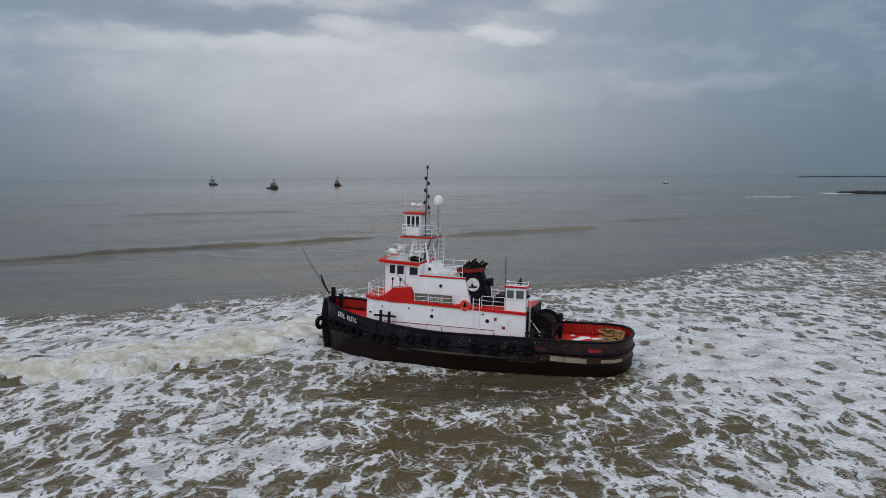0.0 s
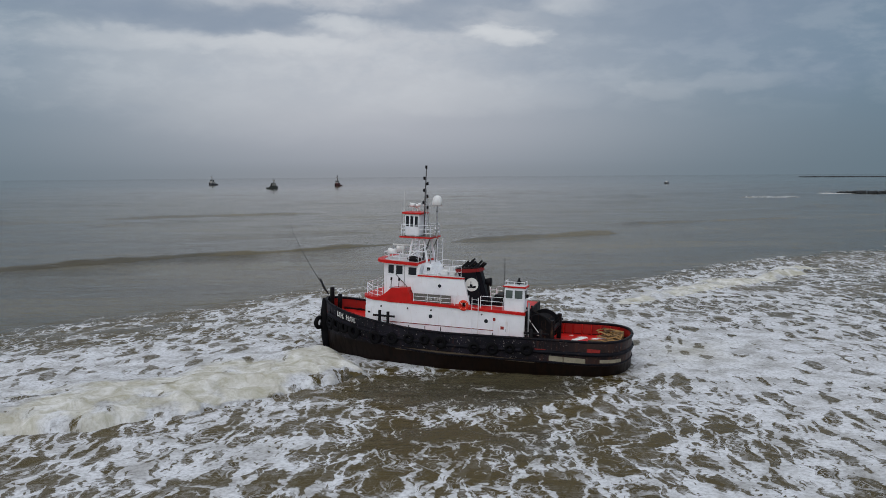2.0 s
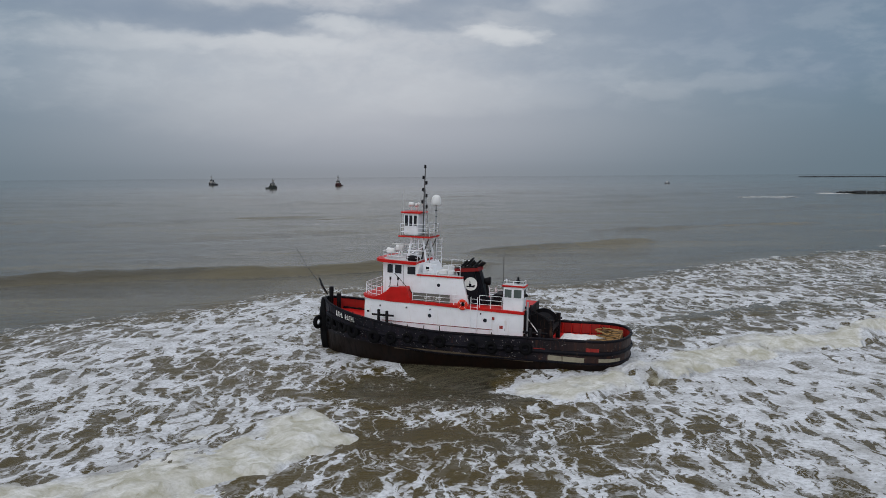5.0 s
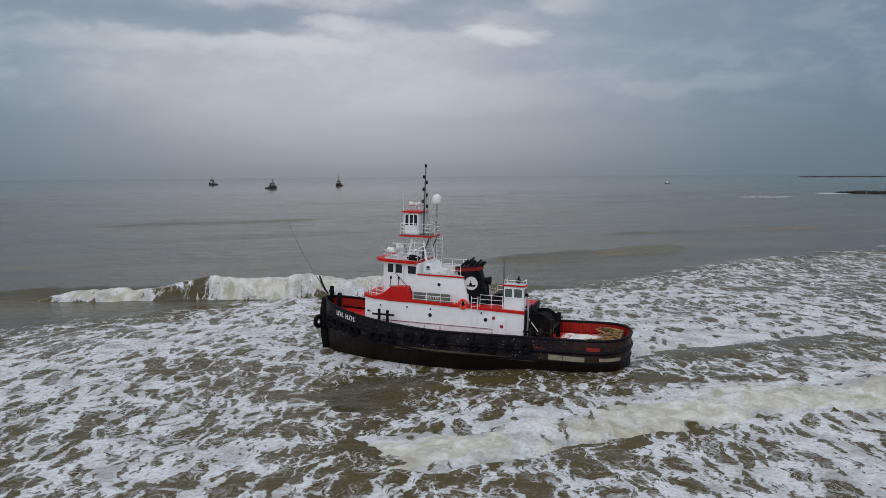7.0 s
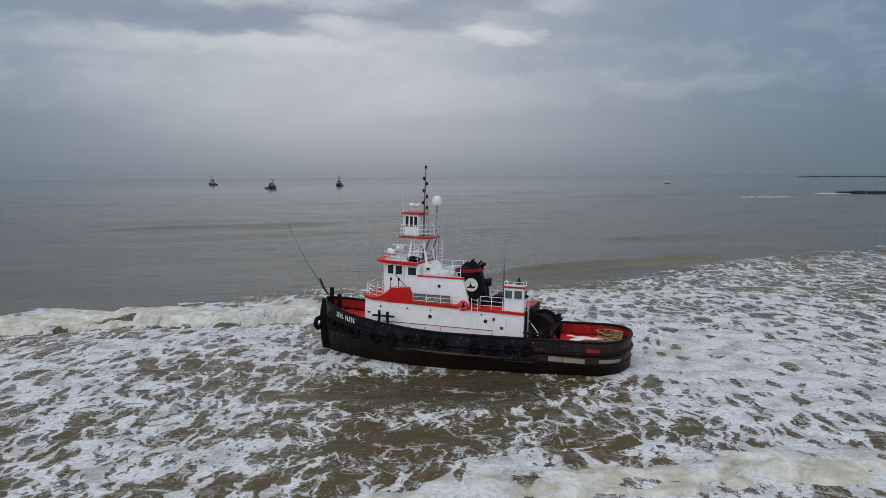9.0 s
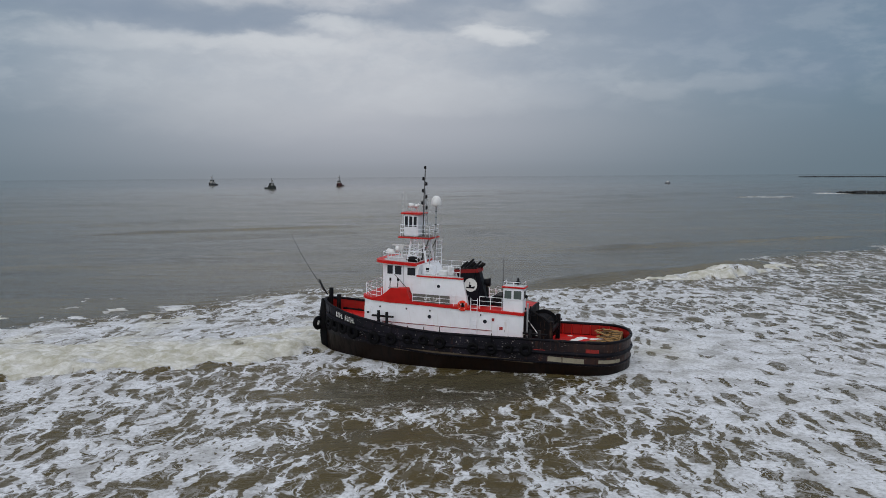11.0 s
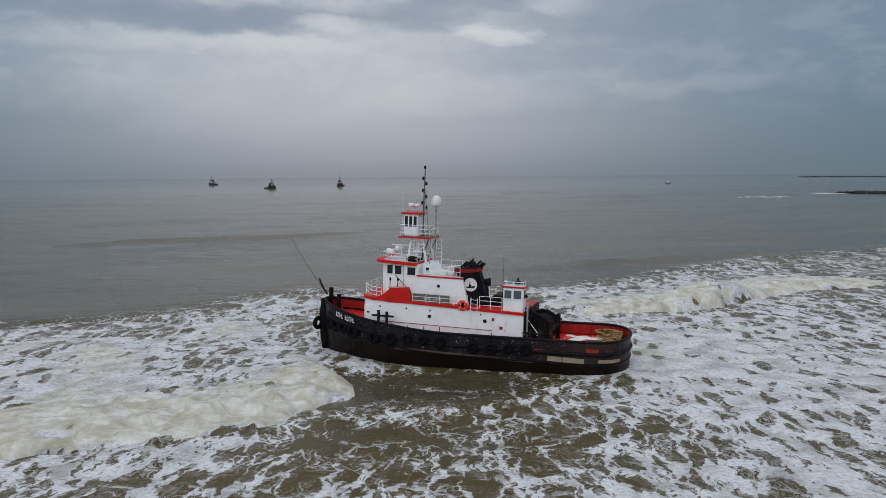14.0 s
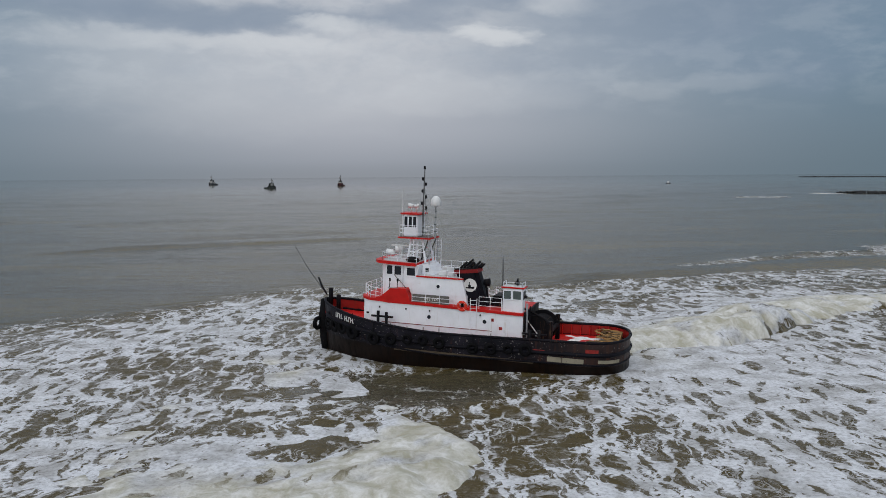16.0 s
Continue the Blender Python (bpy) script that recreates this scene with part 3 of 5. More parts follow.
DECK2 = 4.62
bm = bmesh.new()
front_up = lambda x, y: DECK2 + 0.42 * max(0.0, (-x - 3.5) / 5.3) ** 1.3
slab(bm, house_outline(-8.9, 5.45, 2.9, 1.3), 1.6, front_up)
house = part("deckhouse", bm, WHITE, tug, "white lower deckhouse, rounded front")
bm = bmesh.new()
slab(bm, house_outline(-8.98, 5.5, 3.0, 1.3), lambda x, y: front_up(x, y) - 0.08, lambda x, y: front_up(x, y) + 0.12)
part("boat_deck", bm, RED, tug, "red-edged upper deck")
DECKGREY = paint("grey_deck_covering", (0.16, 0.13, 0.12), 0.7, dirt=(0.10, 0.05, 0.03), amount=0.5)
bm = bmesh.new()
slab(bm, house_outline(-8.9, 5.47, 2.94, 1.25), lambda x, y: front_up(x, y) + 0.09, lambda x, y: front_up(x, y) + 0.135)
part("deck_covering", bm, RED, tug, "wet red boat deck")
DECKWHITE = paint("dull_white_covering", (0.55, 0.56, 0.57), 0.7, dirt=(0.3, 0.2, 0.12), amount=0.4)
# upper house with the wheelhouse forward
bm = bmesh.new()
prism(bm, [(-7.25, 4.7), (-7.3, 8.1), (-3.75, 8.0), (-3.95, 7.1), (0.05, 7.02), (0.65, 4.7)], -2.2, 2.2)
bmesh.ops.bevel(bm, geom=[e for e in bm.edges if abs(e.verts[0].co.z - e.verts[1].co.z) > 2 and e.verts[0].co.x < -7], offset=0.5, segments=4, affect="EDGES")
part("wheelhouse", bm, WHITE, tug, "white wheelhouse and upper accommodation")
bm = bmesh.new()
slab(bm, house_outline(-7.95, -4.0, 2.55, 1.2), lambda x, y: 8.06 - 0.03 * (x + 7.9), lambda x, y: 8.30 - 0.03 * (x + 7.9))
part("wheelhouse_roof", bm, RED, tug, "overhanging red wheelhouse roof")
bm = bmesh.new()
slab(bm, house_outline(-7.3, -4.05, 2.3, 1.0), lambda x, y: 8.28 - 0.03 * (x + 7.9), lambda x, y: 8.33 - 0.03 * (x + 7.9))
part("roof_covering", bm, DECKWHITE, tug, "dull white roof covering")
bm = bmesh.new()
slab(bm, [(-4.0, -2.28), (0.1, -2.28), (0.1, 2.28), (-4.0, 2.28)], 7.03, 7.15)
part("upper_roof", bm, RED, tug)
bm = bmesh.new()
box(bm, -3.95, 0.05, -2.2, 2.2, 7.13, 7.17)
part("roof_covering", bm, DECKWHITE, tug, "dull white roof covering")
# red sloped breakwater cheek by the wheelhouse
bm = bmesh.new()
prism(bm, [(-8.2, 5.0), (-7.5, 5.10), (-6.9, 5.32), (-6.45, 5.66), (-6.05, 6.02), (-4.65, 6.08), (-4.15, 4.76), (-6.2, 4.76)], -2.99, -2.2)
part("side_bulwark", bm, RED, tug, "red side bulwark plate")
bm = bmesh.new()
prism(bm, [(-8.2, 5.0), (-7.5, 5.10), (-6.9, 5.32), (-6.45, 5.66), (-6.05, 6.02), (-4.65, 6.08), (-4.15, 4.76), (-6.2, 4.76)], 2.2, 2.99)
part("side_bulwark", bm, RED, tug)
# funnel
bm = bmesh.new()
prism(bm, [(0.2, 4.7), (-0.75, 7.75), (1.20, 7.95), (2.20, 4.7)], -1.9, -0.3)
bmesh.ops.bevel(bm, geom=[e for e in bm.edges if abs(e.verts[0].co.z - e.verts[1].co.z) > 2], offset=0.35, segments=3, affect="EDGES")
part("funnel", bm, BLACK, tug, "black funnel")
# tower
bm = bmesh.new()
slab(bm, [(-6.1, -1.3), (-3.2, -1.3), (-3.2, 1.3), (-6.1, 1.3)], 10.15, 10.28)
part("tower_platform", bm, RED, tug)
bm = bmesh.new()
box(bm, -6.02, -3.28, -1.22, 1.22, 10.27, 10.30)
part("platform_grating", bm, DECKGREY, tug, "dark platform grating")
bm = bmesh.new()
box(bm, -5.75, -4.45, -0.95, 0.95, 10.28, 12.2, 0.08)
part("upper_wheelhouse", bm, WHITE, tug)
# aft control cab
bm = bmesh.new()
box(bm, 3.68, 5.36, -2.75, -1.65, 4.7, 6.72, 0.06)
part("aft_cab", bm, WHITE, tug)

def link_mesh(name, me, parent, m=None, label=""):
    """Another object on a mesh that is already there."""
    ob = new(name, me)
    ob.parent = parent
    if m is not None:
        ob.matrix_basis = m
    return tagged(ob, label)


POST_MESH = finish(tube(bmesh.new(), [(0, 0, 0), (0, 0, 1)], 0.024, 6), "post", WHITE)


def railing(parent, pts, height=1.0, bars=3, gap=1.2, mat=None, label="white tubular guard rail"):
    """Guard rail along points on the deck: bars in one part, each post under it."""
    bm = bmesh.new()
    for k in range(bars):
        h = height * (k + 1) / bars
        tube(bm, [(x, y, z + h) for x, y, z in pts], 0.022, 6)
    rail = part("railing", bm, mat or WHITE, parent, label)
    for (a, b) in zip(pts, pts[1:]):
        a, b = Vector(a), Vector(b)
        n = max(1, round((b - a).length / gap))
        for i in range(n + 1):
            p = a.lerp(b, i / n)
            link_mesh("post", POST_MESH, rail, Matrix.Translation(p) @ Matrix.Diagonal((1, 1, height, 1)))
    return rail


def window(parent, x0, x1, z0, z1, y, name="window", glass=None):
    """A framed window in a wall that faces along -y (or +y for y > 0)."""
    s = -1 if y < 0 else 1
    bm = bmesh.new()
    w = 0.06
    for a in ((x0 - w, x0, z0 - w, z1 + w), (x1, x1 + w, z0 - w, z1 + w), (x0, x1, z1, z1 + w), (x0, x1, z0 - w, z0)):
        box(bm, a[0], a[1], min(y - 0.02 * s, y + 0.05 * s), max(y - 0.02 * s, y + 0.05 * s), a[2], a[3])
    frame_ob = part(name, bm, WHITE, parent)
    bm = bmesh.new()
    box(bm, x0, x1, min(y, y + 0.025 * s), max(y, y + 0.025 * s), z0, z1)
    part("pane", bm, glass or GLASS, frame_ob, "grey-green opaque pane, light from behind put into its colour" if glass else "dark reflecting glass")
    return frame_ob


def front_window(parent, y0, y1, z0, z1, x):
    bm = bmesh.new()
    w = 0.06
    for a in ((y0 - w, y0, z0 - w, z1 + w), (y1, y1 + w, z0 - w, z1 + w), (y0, y1, z1, z1 + w), (y0, y1, z0 - w, z0)):
        box(bm, x - 0.05, x + 0.02, a[0], a[1], a[2], a[3])
    frame_ob = part("window", bm, WHITE, parent)
    bm = bmesh.new()
    box(bm, x - 0.025, x, y0, y1, z0, z1)
    part("pane", bm, GLASS, frame_ob, "dark reflecting glass")


def porthole(parent, x, z, y, r=0.2):
    m = Matrix.Translation((x, y, z)) @ pose(0, 0, 0, 90, 0, 0)
    rim = part("porthole", torus(bmesh.new(), m, r, 0.045, 20, 6), WHITE, parent)
    part("pane", disc(bmesh.new(), m, r, 0.03), GLASS, rim, "dark round glass")


def ladder(parent, x, w, z0, z1, y, rungs):
    bm = bmesh.new()
    for k in (x, x + w):
        tube(bm, [(k, y, z0), (k, y, z1)], 0.03, 6)
    lad = part("ladder", bm, WHITE, parent, "white steel ladder")
    rung = finish(tube(bmesh.new(), [(0, 0, 0), (w, 0, 0)], 0.02, 6), "rung", WHITE)
    for i in range(rungs):
        link_mesh("rung", rung, lad, Matrix.Translation((x, y, z0 + (z1 - z0) * (i + 0.5) / rungs)))


# ---- hull fittings ----
def pale_band(x0, x1, z0, z1, mat, label):
    """A scuffed doubler plate on the near and the far side."""
    for side in (-1, 1):
        bm = bmesh.new()
        prev, n = None, 14
        for i in range(n + 1):
            x = x0 + (x1 - x0) * i / n
            b = hull_side(x, z0) + 0.035
            b2 = hull_side(x, z1) + 0.035
            row = [bm.verts.new((x, side * b, z0)), bm.verts.new((x, side * b2, z1)), bm.verts.new((x, side * (b2 - 0.09), z1)), bm.verts.new((x, side * (b - 0.09), z0))]
            if prev:
                for k in range(4):
                    bm.faces.new((prev[k], row[k], row[(k + 1) % 4], prev[(k + 1) % 4]))
            else:
                bm.faces.new(row)
            prev = row
        bm.faces.new(prev[::-1])
        part("doubler_plate", bm, mat, tug, label if side < 0 else "")


PALE = paint("scuffed_pale_plate", (0.30, 0.27, 0.20), 0.6, dirt=(0.06, 0.04, 0.03), amount=0.9, scale=2.5)
RUST = paint("rust_smeared_plate", (0.09, 0.068, 0.045), 0.6, dirt=(0.03, 0.02, 0.015), amount=0.9, scale=2.0)
REDMARK = paint("faded_red_mark", (0.30, 0.03, 0.025), 0.6, dirt=(0.03, 0.02, 0.02), amount=0.8, scale=3.0)
pale_band(7.75, 10.6, 1.34, 1.74, PALE, "pale scuffed doubler plate")
pale_band(11.7, 13.2, 1.50, 1.76, PALE, "pale scuffed doubler plate")
pale_band(-5.2, 6.6, 1.02, 1.22, RUST, "rust-brown scuffed band")
pale_band(6.6, 7.5, 1.95, 2.20, REDMARK, "faded red paint mark")
pale_band(10.7, 11.7, 2.20, 2.55, REDMARK, "faded red paint mark")

# tyres on the side and round the bow
tyre_mesh = finish(torus(bmesh.new(), pose(0, 0, 0, 90, 0, 0), 0.33, 0.15, 20, 8), "tyre", RUBBER, True)
chain_mesh = finish(tube(bmesh.new(), [(0, 0, 0), (0, 0, 0.9)], 0.03, 5), "chain", DARK)
for side in (-1, 1):
    for i, x in enumerate((-12.3, -11.4, -10.4, -9.3, -8.3, -7.1, -5.5, -4.0, -2.6, -1.2, 0.15, 1.65, 3.15, 4.6, 6.0)):
        if (i + (side > 0)) % 6 == 4:
            continue
        z = 1.95 + 0.14 * math.sin(7.3 * i) + 0.35 * max(0.0, (-x - 8) / 5)
        y = hull_side(x, z) + 0.15
        turn = math.degrees(math.atan2(hull_side(x + 0.4, z) - hull_side(x - 0.4, z), 0.8))
        m = Matrix.Translation((x, side * y, z)) @ pose(0, 0, 0, 6 * math.sin(i * 3.1), 0, side * turn)
        tyre = link_mesh("tyre_fender", tyre_mesh, tug, m @ Matrix.Diagonal((1.02 + 0.12 * math.sin(i * 2.3) + (0.32 if x < -6 else 0), 1.25 if x < -6 else 1, 1.02 + 0.12 * math.sin(i * 2.3) + (0.32 if x < -6 else 0), 1)), "worn black rubber tyre fender")
        link_mesh("chain", chain_mesh, tyre, Matrix.Translation((0, 0, 0.25)))
# heavy bow pudding: an upright rubber roll on the stem
bm = bmesh.new()
tube(bm, [(-13.35, 0, -0.6), (-13.5, 0, 0.6), (-13.6, 0, 2.6), (-13.5, 0, 4.05)], [0.45, 0.52, 0.55, 0.45], 14)
part("bow_fender", bm, RUBBER, tug, "black upright rubber bow fender", True)
for y, x in ((-0.6, -13.85), (0.6, -13.85)):
    link_mesh("tyre_fender", tyre_mesh, tug, Matrix.Translation((x - 0.15, y, 1.9)) @ pose(0, 0, 0, 0, 0, 90 if y > 0 else 75) @ Matrix.Diagonal((1.35, 1.3, 1.35, 1)), "worn black rubber tyre fender")
# bitts
def bitt(x, y, z0, z1, r=0.17):
    bm = bmesh.new()
    tube(bm, [(x, y, z0), (x, y, z1 - 0.06), (x, y, z1)], [r, r, r * 0.9], 12)
    return part("bitt", bm, DARK, tug, "black steel mooring bitt", True)


bitt(-12.85, -0.35, 3.0, 5.2, 0.2)
bitt(-12.1, -0.3, 3.0, 4.62, 0.2)
bitt(-12.6, 0.75, 3.0, 4.25, 0.2)
for side in (-1, 1):
    for x0, h in ((-6.85, 1.0), (6.2, 0.7)):
        bm = bmesh.new()
        for x in (x0, x0 + 0.75):
            tube(bm, [(x, side * 3.62, sheer(x) - 1), (x, side * 3.62, sheer(x) + h)], 0.13, 10)
        tube(bm, [(x0 - 0.6, side * 3.62, sheer(x0) + h * 0.55), (x0 + 1.35, side * 3.62, sheer(x0) + h * 0.55)], 0.09, 8)
        part("double_bitt", bm, DARK, tug, "black double mooring bitt with crossbar", True)

# lettering as plain bars on both bows and on the name board
LETTER = paint("white_lettering", (0.70, 0.70, 0.68), 0.5, amount=0.1, streak=False)
for side in (-1, 1):
    for i in range(10):
        if i == 4:
            continue
        bm = bmesh.new()
        x = -11.25 + i * 0.215
        z = sheer(x) - 0.66
        at_y = side * (hull_side(x + 0.08, z + 0.2) + 0.01)
        box(bm, x, x + 0.05, at_y - 0.03, at_y + 0.03, z, z + 0.42)
        box(bm, x + 0.05, x + 0.155, at_y - 0.03, at_y + 0.03, z + 0.17 * ((i * 2) % 3), z + 0.17 * ((i * 2) % 3) + 0.07)
        part("letter_bar", bm, LETTER, tug, "white painted mark on the bow" if i == 0 else "")

# ---- lower deckhouse ----
for y in (-2.9, 2.9):
    s = -1 if y < 0 else 1
    for x in (-2.54, 2.27):
        porthole(tug, x, 3.82, y + 0.01 * s)
    bm = bmesh.new()
    box(bm, 3.2, 4.1, y - 0.04, y + 0.04, 2.0, 3.95, 0.03)
    door = part("door", bm, WHITE, tug, "white weathertight steel door")
    bm = bmesh.new()
    box(bm, 3.5, 3.78, y + 0.045 * s - 0.01, y + 0.045 * s + 0.01, 3.25, 3.5)
    part("notice", bm, REDMARK, door, "faded red notice")
    bm = bmesh.new()
    tube(bm, [(3.95, y + 0.05 * s, 3.1), (3.95, y + 0.10 * s, 3.1), (3.95, y + 0.10 * s, 3.3)], 0.02, 6)
    part("handle", bm, STEEL, door)
    bm = bmesh.new()
    box(bm, 2.85, 3.05, y + 0.02 * s - 0.03, y + 0.02 * s + 0.03, 3.9, 4.15)
    part("junction_box", bm, REDMARK, tug)
    bm = bmesh.new()
    box(bm, -6.8, 2.9, y + 0.02 * s - 0.02, y + 0.02 * s + 0.02, 3.07, 3.115)
    part("house_stripe", bm, DARKRED, tug, "thin dark red stripe along the house")
    ladder(tug, 1.05, 0.55, 2.0, 5.7, y + 0.12 * s, 11)
    for x in (-7.0, -4.6, -2.5, 1.9):
        bm = bmesh.new()
        box(bm, x - 0.05, x + 0.05, y + 0.06 * s - 0.06, y + 0.06 * s + 0.06, 4.28, 4.42, 0.02)
        part("deck_lamp", bm, DARK, tug)
bm = bmesh.new()
box(bm, -8.93, -8.86, -2.0 + 0.5, -0.8 + 0.5, 2.7, 4.6, 0.03)
part("front_door", bm, WHITE, tug, "white steel door in the house front")
bm = bmesh.new()
prism(bm, [(-8.45, 3.1), (-8.45, 4.3), (-7.75, 4.3), (-7.75, 3.1)], -2.93, -2.87)
sidedoor = part("locker_door", bm, WHITE, tug, "white locker door")
bm = bmesh.new()
box(bm, -8.2, -8.0, -2.97, -2.9, 3.7, 3.85)
part("latch", bm, DARK, sidedoor)

# ---- boat deck rails, boards and gear ----
Z2 = DECK2 + 0.14
for s in (-1, 1):
    railing(tug, [(-4.1, s * 2.9, Z2), (0.75, s * 2.9, Z2)])
    railing(tug, [(0.75, s * 2.9, Z2), (0.75, s * 2.9, Z2)], 1.1, 1)
    railing(tug, [(1.75, s * 2.9, Z2), (3.65, s * 2.9, Z2)], 1.1)
    railing(tug, [(-6.9, s * 2.9, Z2 + 0.16), (-7.9, s * 2.85, Z2 + 0.25), (-8.7, s * 1.9, Z2 + 0.36)], 1.0, 3, 0.6)
    # name board
    bm = bmesh.new()
    box(bm, -4.15, -0.85, s * 2.78 - 0.03, s * 2.78 + 0.03, 4.90, 5.66, 0.02)
    board = part("name_board", bm, paint("weathered_grey_board", (0.15, 0.14, 0.125), 0.7, amount=0.3) if s < 0 else bpy.data.materials["weathered_grey_board"], tug, "weathered grey board with white lettering")
    bm = bmesh.new()
    for i in range(10):
        if i == 4:
            continue
        x = -3.05 + i * 0.15
        box(bm, x, x + 0.035, s * 2.82 - 0.01, s * 2.82 + 0.01, 5.20, 5.46)
        box(bm, x + 0.03, x + 0.10, s * 2.82 - 0.01, s * 2.82 + 0.01, 5.20 + 0.105 * (i % 3), 5.245 + 0.105 * (i % 3))
    part("lettering", bm, LETTER, board)
railing(tug, [(-8.75, -1.9, Z2 + 0.37), (-8.85, 1.9, Z2 + 0.37)])
# lifebuoy in orange with white bands
m = Matrix.Translation((0.33, -2.99, 4.98)) @ pose(0, 0, 0, 90, 0, 0)
buoy = part("lifebuoy", torus(bmesh.new(), m, 0.34, 0.11, 24, 8), ORANGE, tug, "orange lifebuoy with white bands", True)
band = finish(torus(bmesh.new(), pose(0, 0, 0, 0, 90, 0), 0.115, 0.012, 12, 5), "band", WHITE, True)
for a in (45, 135, 225, 315):
    link_mesh("band", band, buoy, m @ pose(0, 0, 0, 0, 0, a) @ Matrix.Translation((0.34, 0, 0)) @ pose(0, 0, 0, 0, 0, 90))
bm = bmesh.new()
box(bm, 0.2, 0.45, -2.94, -2.84, 4.72, 5.2, 0.04)
part("buoy_light", bm, DARK, tug, "dark lifebuoy holder")
# thin posts on the side bulwark
for s in (-1, 1):
    for x in (-6.25, -5.55):
        bm = bmesh.new()
        tube(bm, [(x, s * 2.7, 5.7), (x + 0.05, s * 2.7, 6.75)], 0.035, 6)
        box(bm, x - 0.02, x + 0.12, s * 2.7 - 0.05, s * 2.7 + 0.05, 6.6, 6.85)
        part("signal_lamp_post", bm, DARK, tug)
bm = bmesh.new()
box(bm, -6.3, -5.4, -2.95, -2.6, 5.98, 6.06)
part("lamp_shelf", bm, STEEL, tug)
# doors and lockers on the boat deck
for x0, x1, z1 in ((1.8, 2.7, 5.3), (2.4, 3.2, 5.7)):
    bm = bmesh.new()
    box(bm, x0, x1, -0.9, 1.2, Z2, z1, 0.05)
    part("deck_locker", bm, DARK, tug, "black deck locker")

# ---- wheelhouse ----
for s in (-1, 1):
    y = s * 2.2
    window(tug, -6.68, -6.18, 7.12, 7.86, y)
    window(tug, -5.98, -5.38, 7.10, 7.84, y)
    window(tug, -4.85, -4.12, 7.10, 7.75, y)
    porthole(tug, -2.04, 6.33, y, 0.18)
    bm = bmesh.new()
    tube(bm, [(-6.0, y + 0.06 * s, 7.1), (-3.6, y + 0.5 * s, 5.0)], 0.025, 6)
    part("handrail", bm, DARK, tug)
    bm = bmesh.new()
    tube(bm, [(-5.2, y + 0.03 * s, 6.0), (-5.2, y + 0.03 * s, 7.9), (-5.15, y + 0.03 * s, 7.9)], 0.02, 6)
    part("door_seam", bm, STEEL, tug)
for y in (-1.5, -0.75, 0.0, 0.75):
    front_window(tug, y + 0.05, y + 0.65, 7.12, 7.86, -7.28)
# roof of the wheelhouse: rails, radar, searchlights, covered gear
ZR = 8.28
railing(tug, [(-4.0, -2.2, ZR - 0.1), (-6.6, -2.2, ZR), (-7.4, -1.5, ZR), (-7.4, 1.5, ZR), (-6.6, 2.2, ZR), (-4.0, 2.2, ZR - 0.1)], 0.62, 2, 0.9)
bm = bmesh.new()
tube(bm, [(-6.3, 0.2, ZR), (-6.3, 0.2, ZR + 0.75)], 0.09, 8)
box(bm, -6.55, -6.05, -0.05, 0.45, ZR + 0.75, ZR + 1.0, 0.05)
radar = part("radar", bm, DOME, tug, "white radar scanner on a pedestal")
bm = bmesh.new()
box(bm, -7.25, -5.4, 0.12, 0.30, ZR + 1.02, ZR + 1.14, 0.03)
part("scanner_bar", bm, DOME, radar)


def searchlight(x, y, z, r, yaw):
    m = Matrix.Translation((x, y, z)) @ pose(0, 0, 0, 0, 90, 0) @ pose(0, 0, 0, yaw, 0, 0)
    bm = bmesh.new()
    bmesh.ops.create_cone(bm, cap_ends=True, segments=16, radius1=r, radius2=r * 0.75, depth=r * 2.4, matrix=m)
    tube(bm, [(x, y, z - r), (x, y, z - r - 0.35)], 0.05, 6)
    lamp = part("searchlight", bm, DOME, tug, "white searchlight", True)
    bm = bmesh.new()
    disc(bm, m @ Matrix.Translation((0, 0, -r * 1.22)), r * 0.85, 0.03)
    part("lens", bm, GLASS, lamp)


searchlight(-6.75, -1.2, ZR + 0.62, 0.28, 8)
searchlight(-6.9, 1.2, ZR + 0.62, 0.28, -8)
bm = bmesh.new()
bmesh.ops.create_icosphere(bm, subdivisions=3, radius=1, matrix=Matrix.Translation((-4.45, -1.95, ZR + 0.16)) @ Matrix.Diagonal((0.62, 0.35, 0.26, 1)))
for v in bm.verts:
    v.co += 0.06 * noise.noise_vector(v.co * 3)
part("covered_liferaft", bm, DARK, tug, "black tarpaulin bundle", True)
# sloping casing between wheelhouse and upper roof
bm = bmesh.new()
prism(bm, [(-3.9, 7.1), (-3.75, 8.05), (-3.2, 8.0), (-2.7, 7.1)], -1.3, 1.3)
casing = part("casing", bm, WHITE, tug, "white sloping casing")
window(casing, -3.5, -3.2, 7.4, 7.72, -1.3)
ZU = 7.15
for s in (-1, 1):
    railing(tug, [(-3.3, s * 2.15, ZU), (-0.2, s * 2.15, ZU)], 0.9, 2, 1.1)
for x, y, w, h in ((-2.3, -1.0, 0.7, 0.4), (-1.5, -0.9, 0.5, 0.3), (-2.6, 0.8, 0.9, 0.5)):
    bm = bmesh.new()
    box(bm, x, x + w, y - 0.35, y + 0.35, ZU, ZU + h, 0.05)
    part("roof_locker", bm, DOME, tug, "small white roof locker")

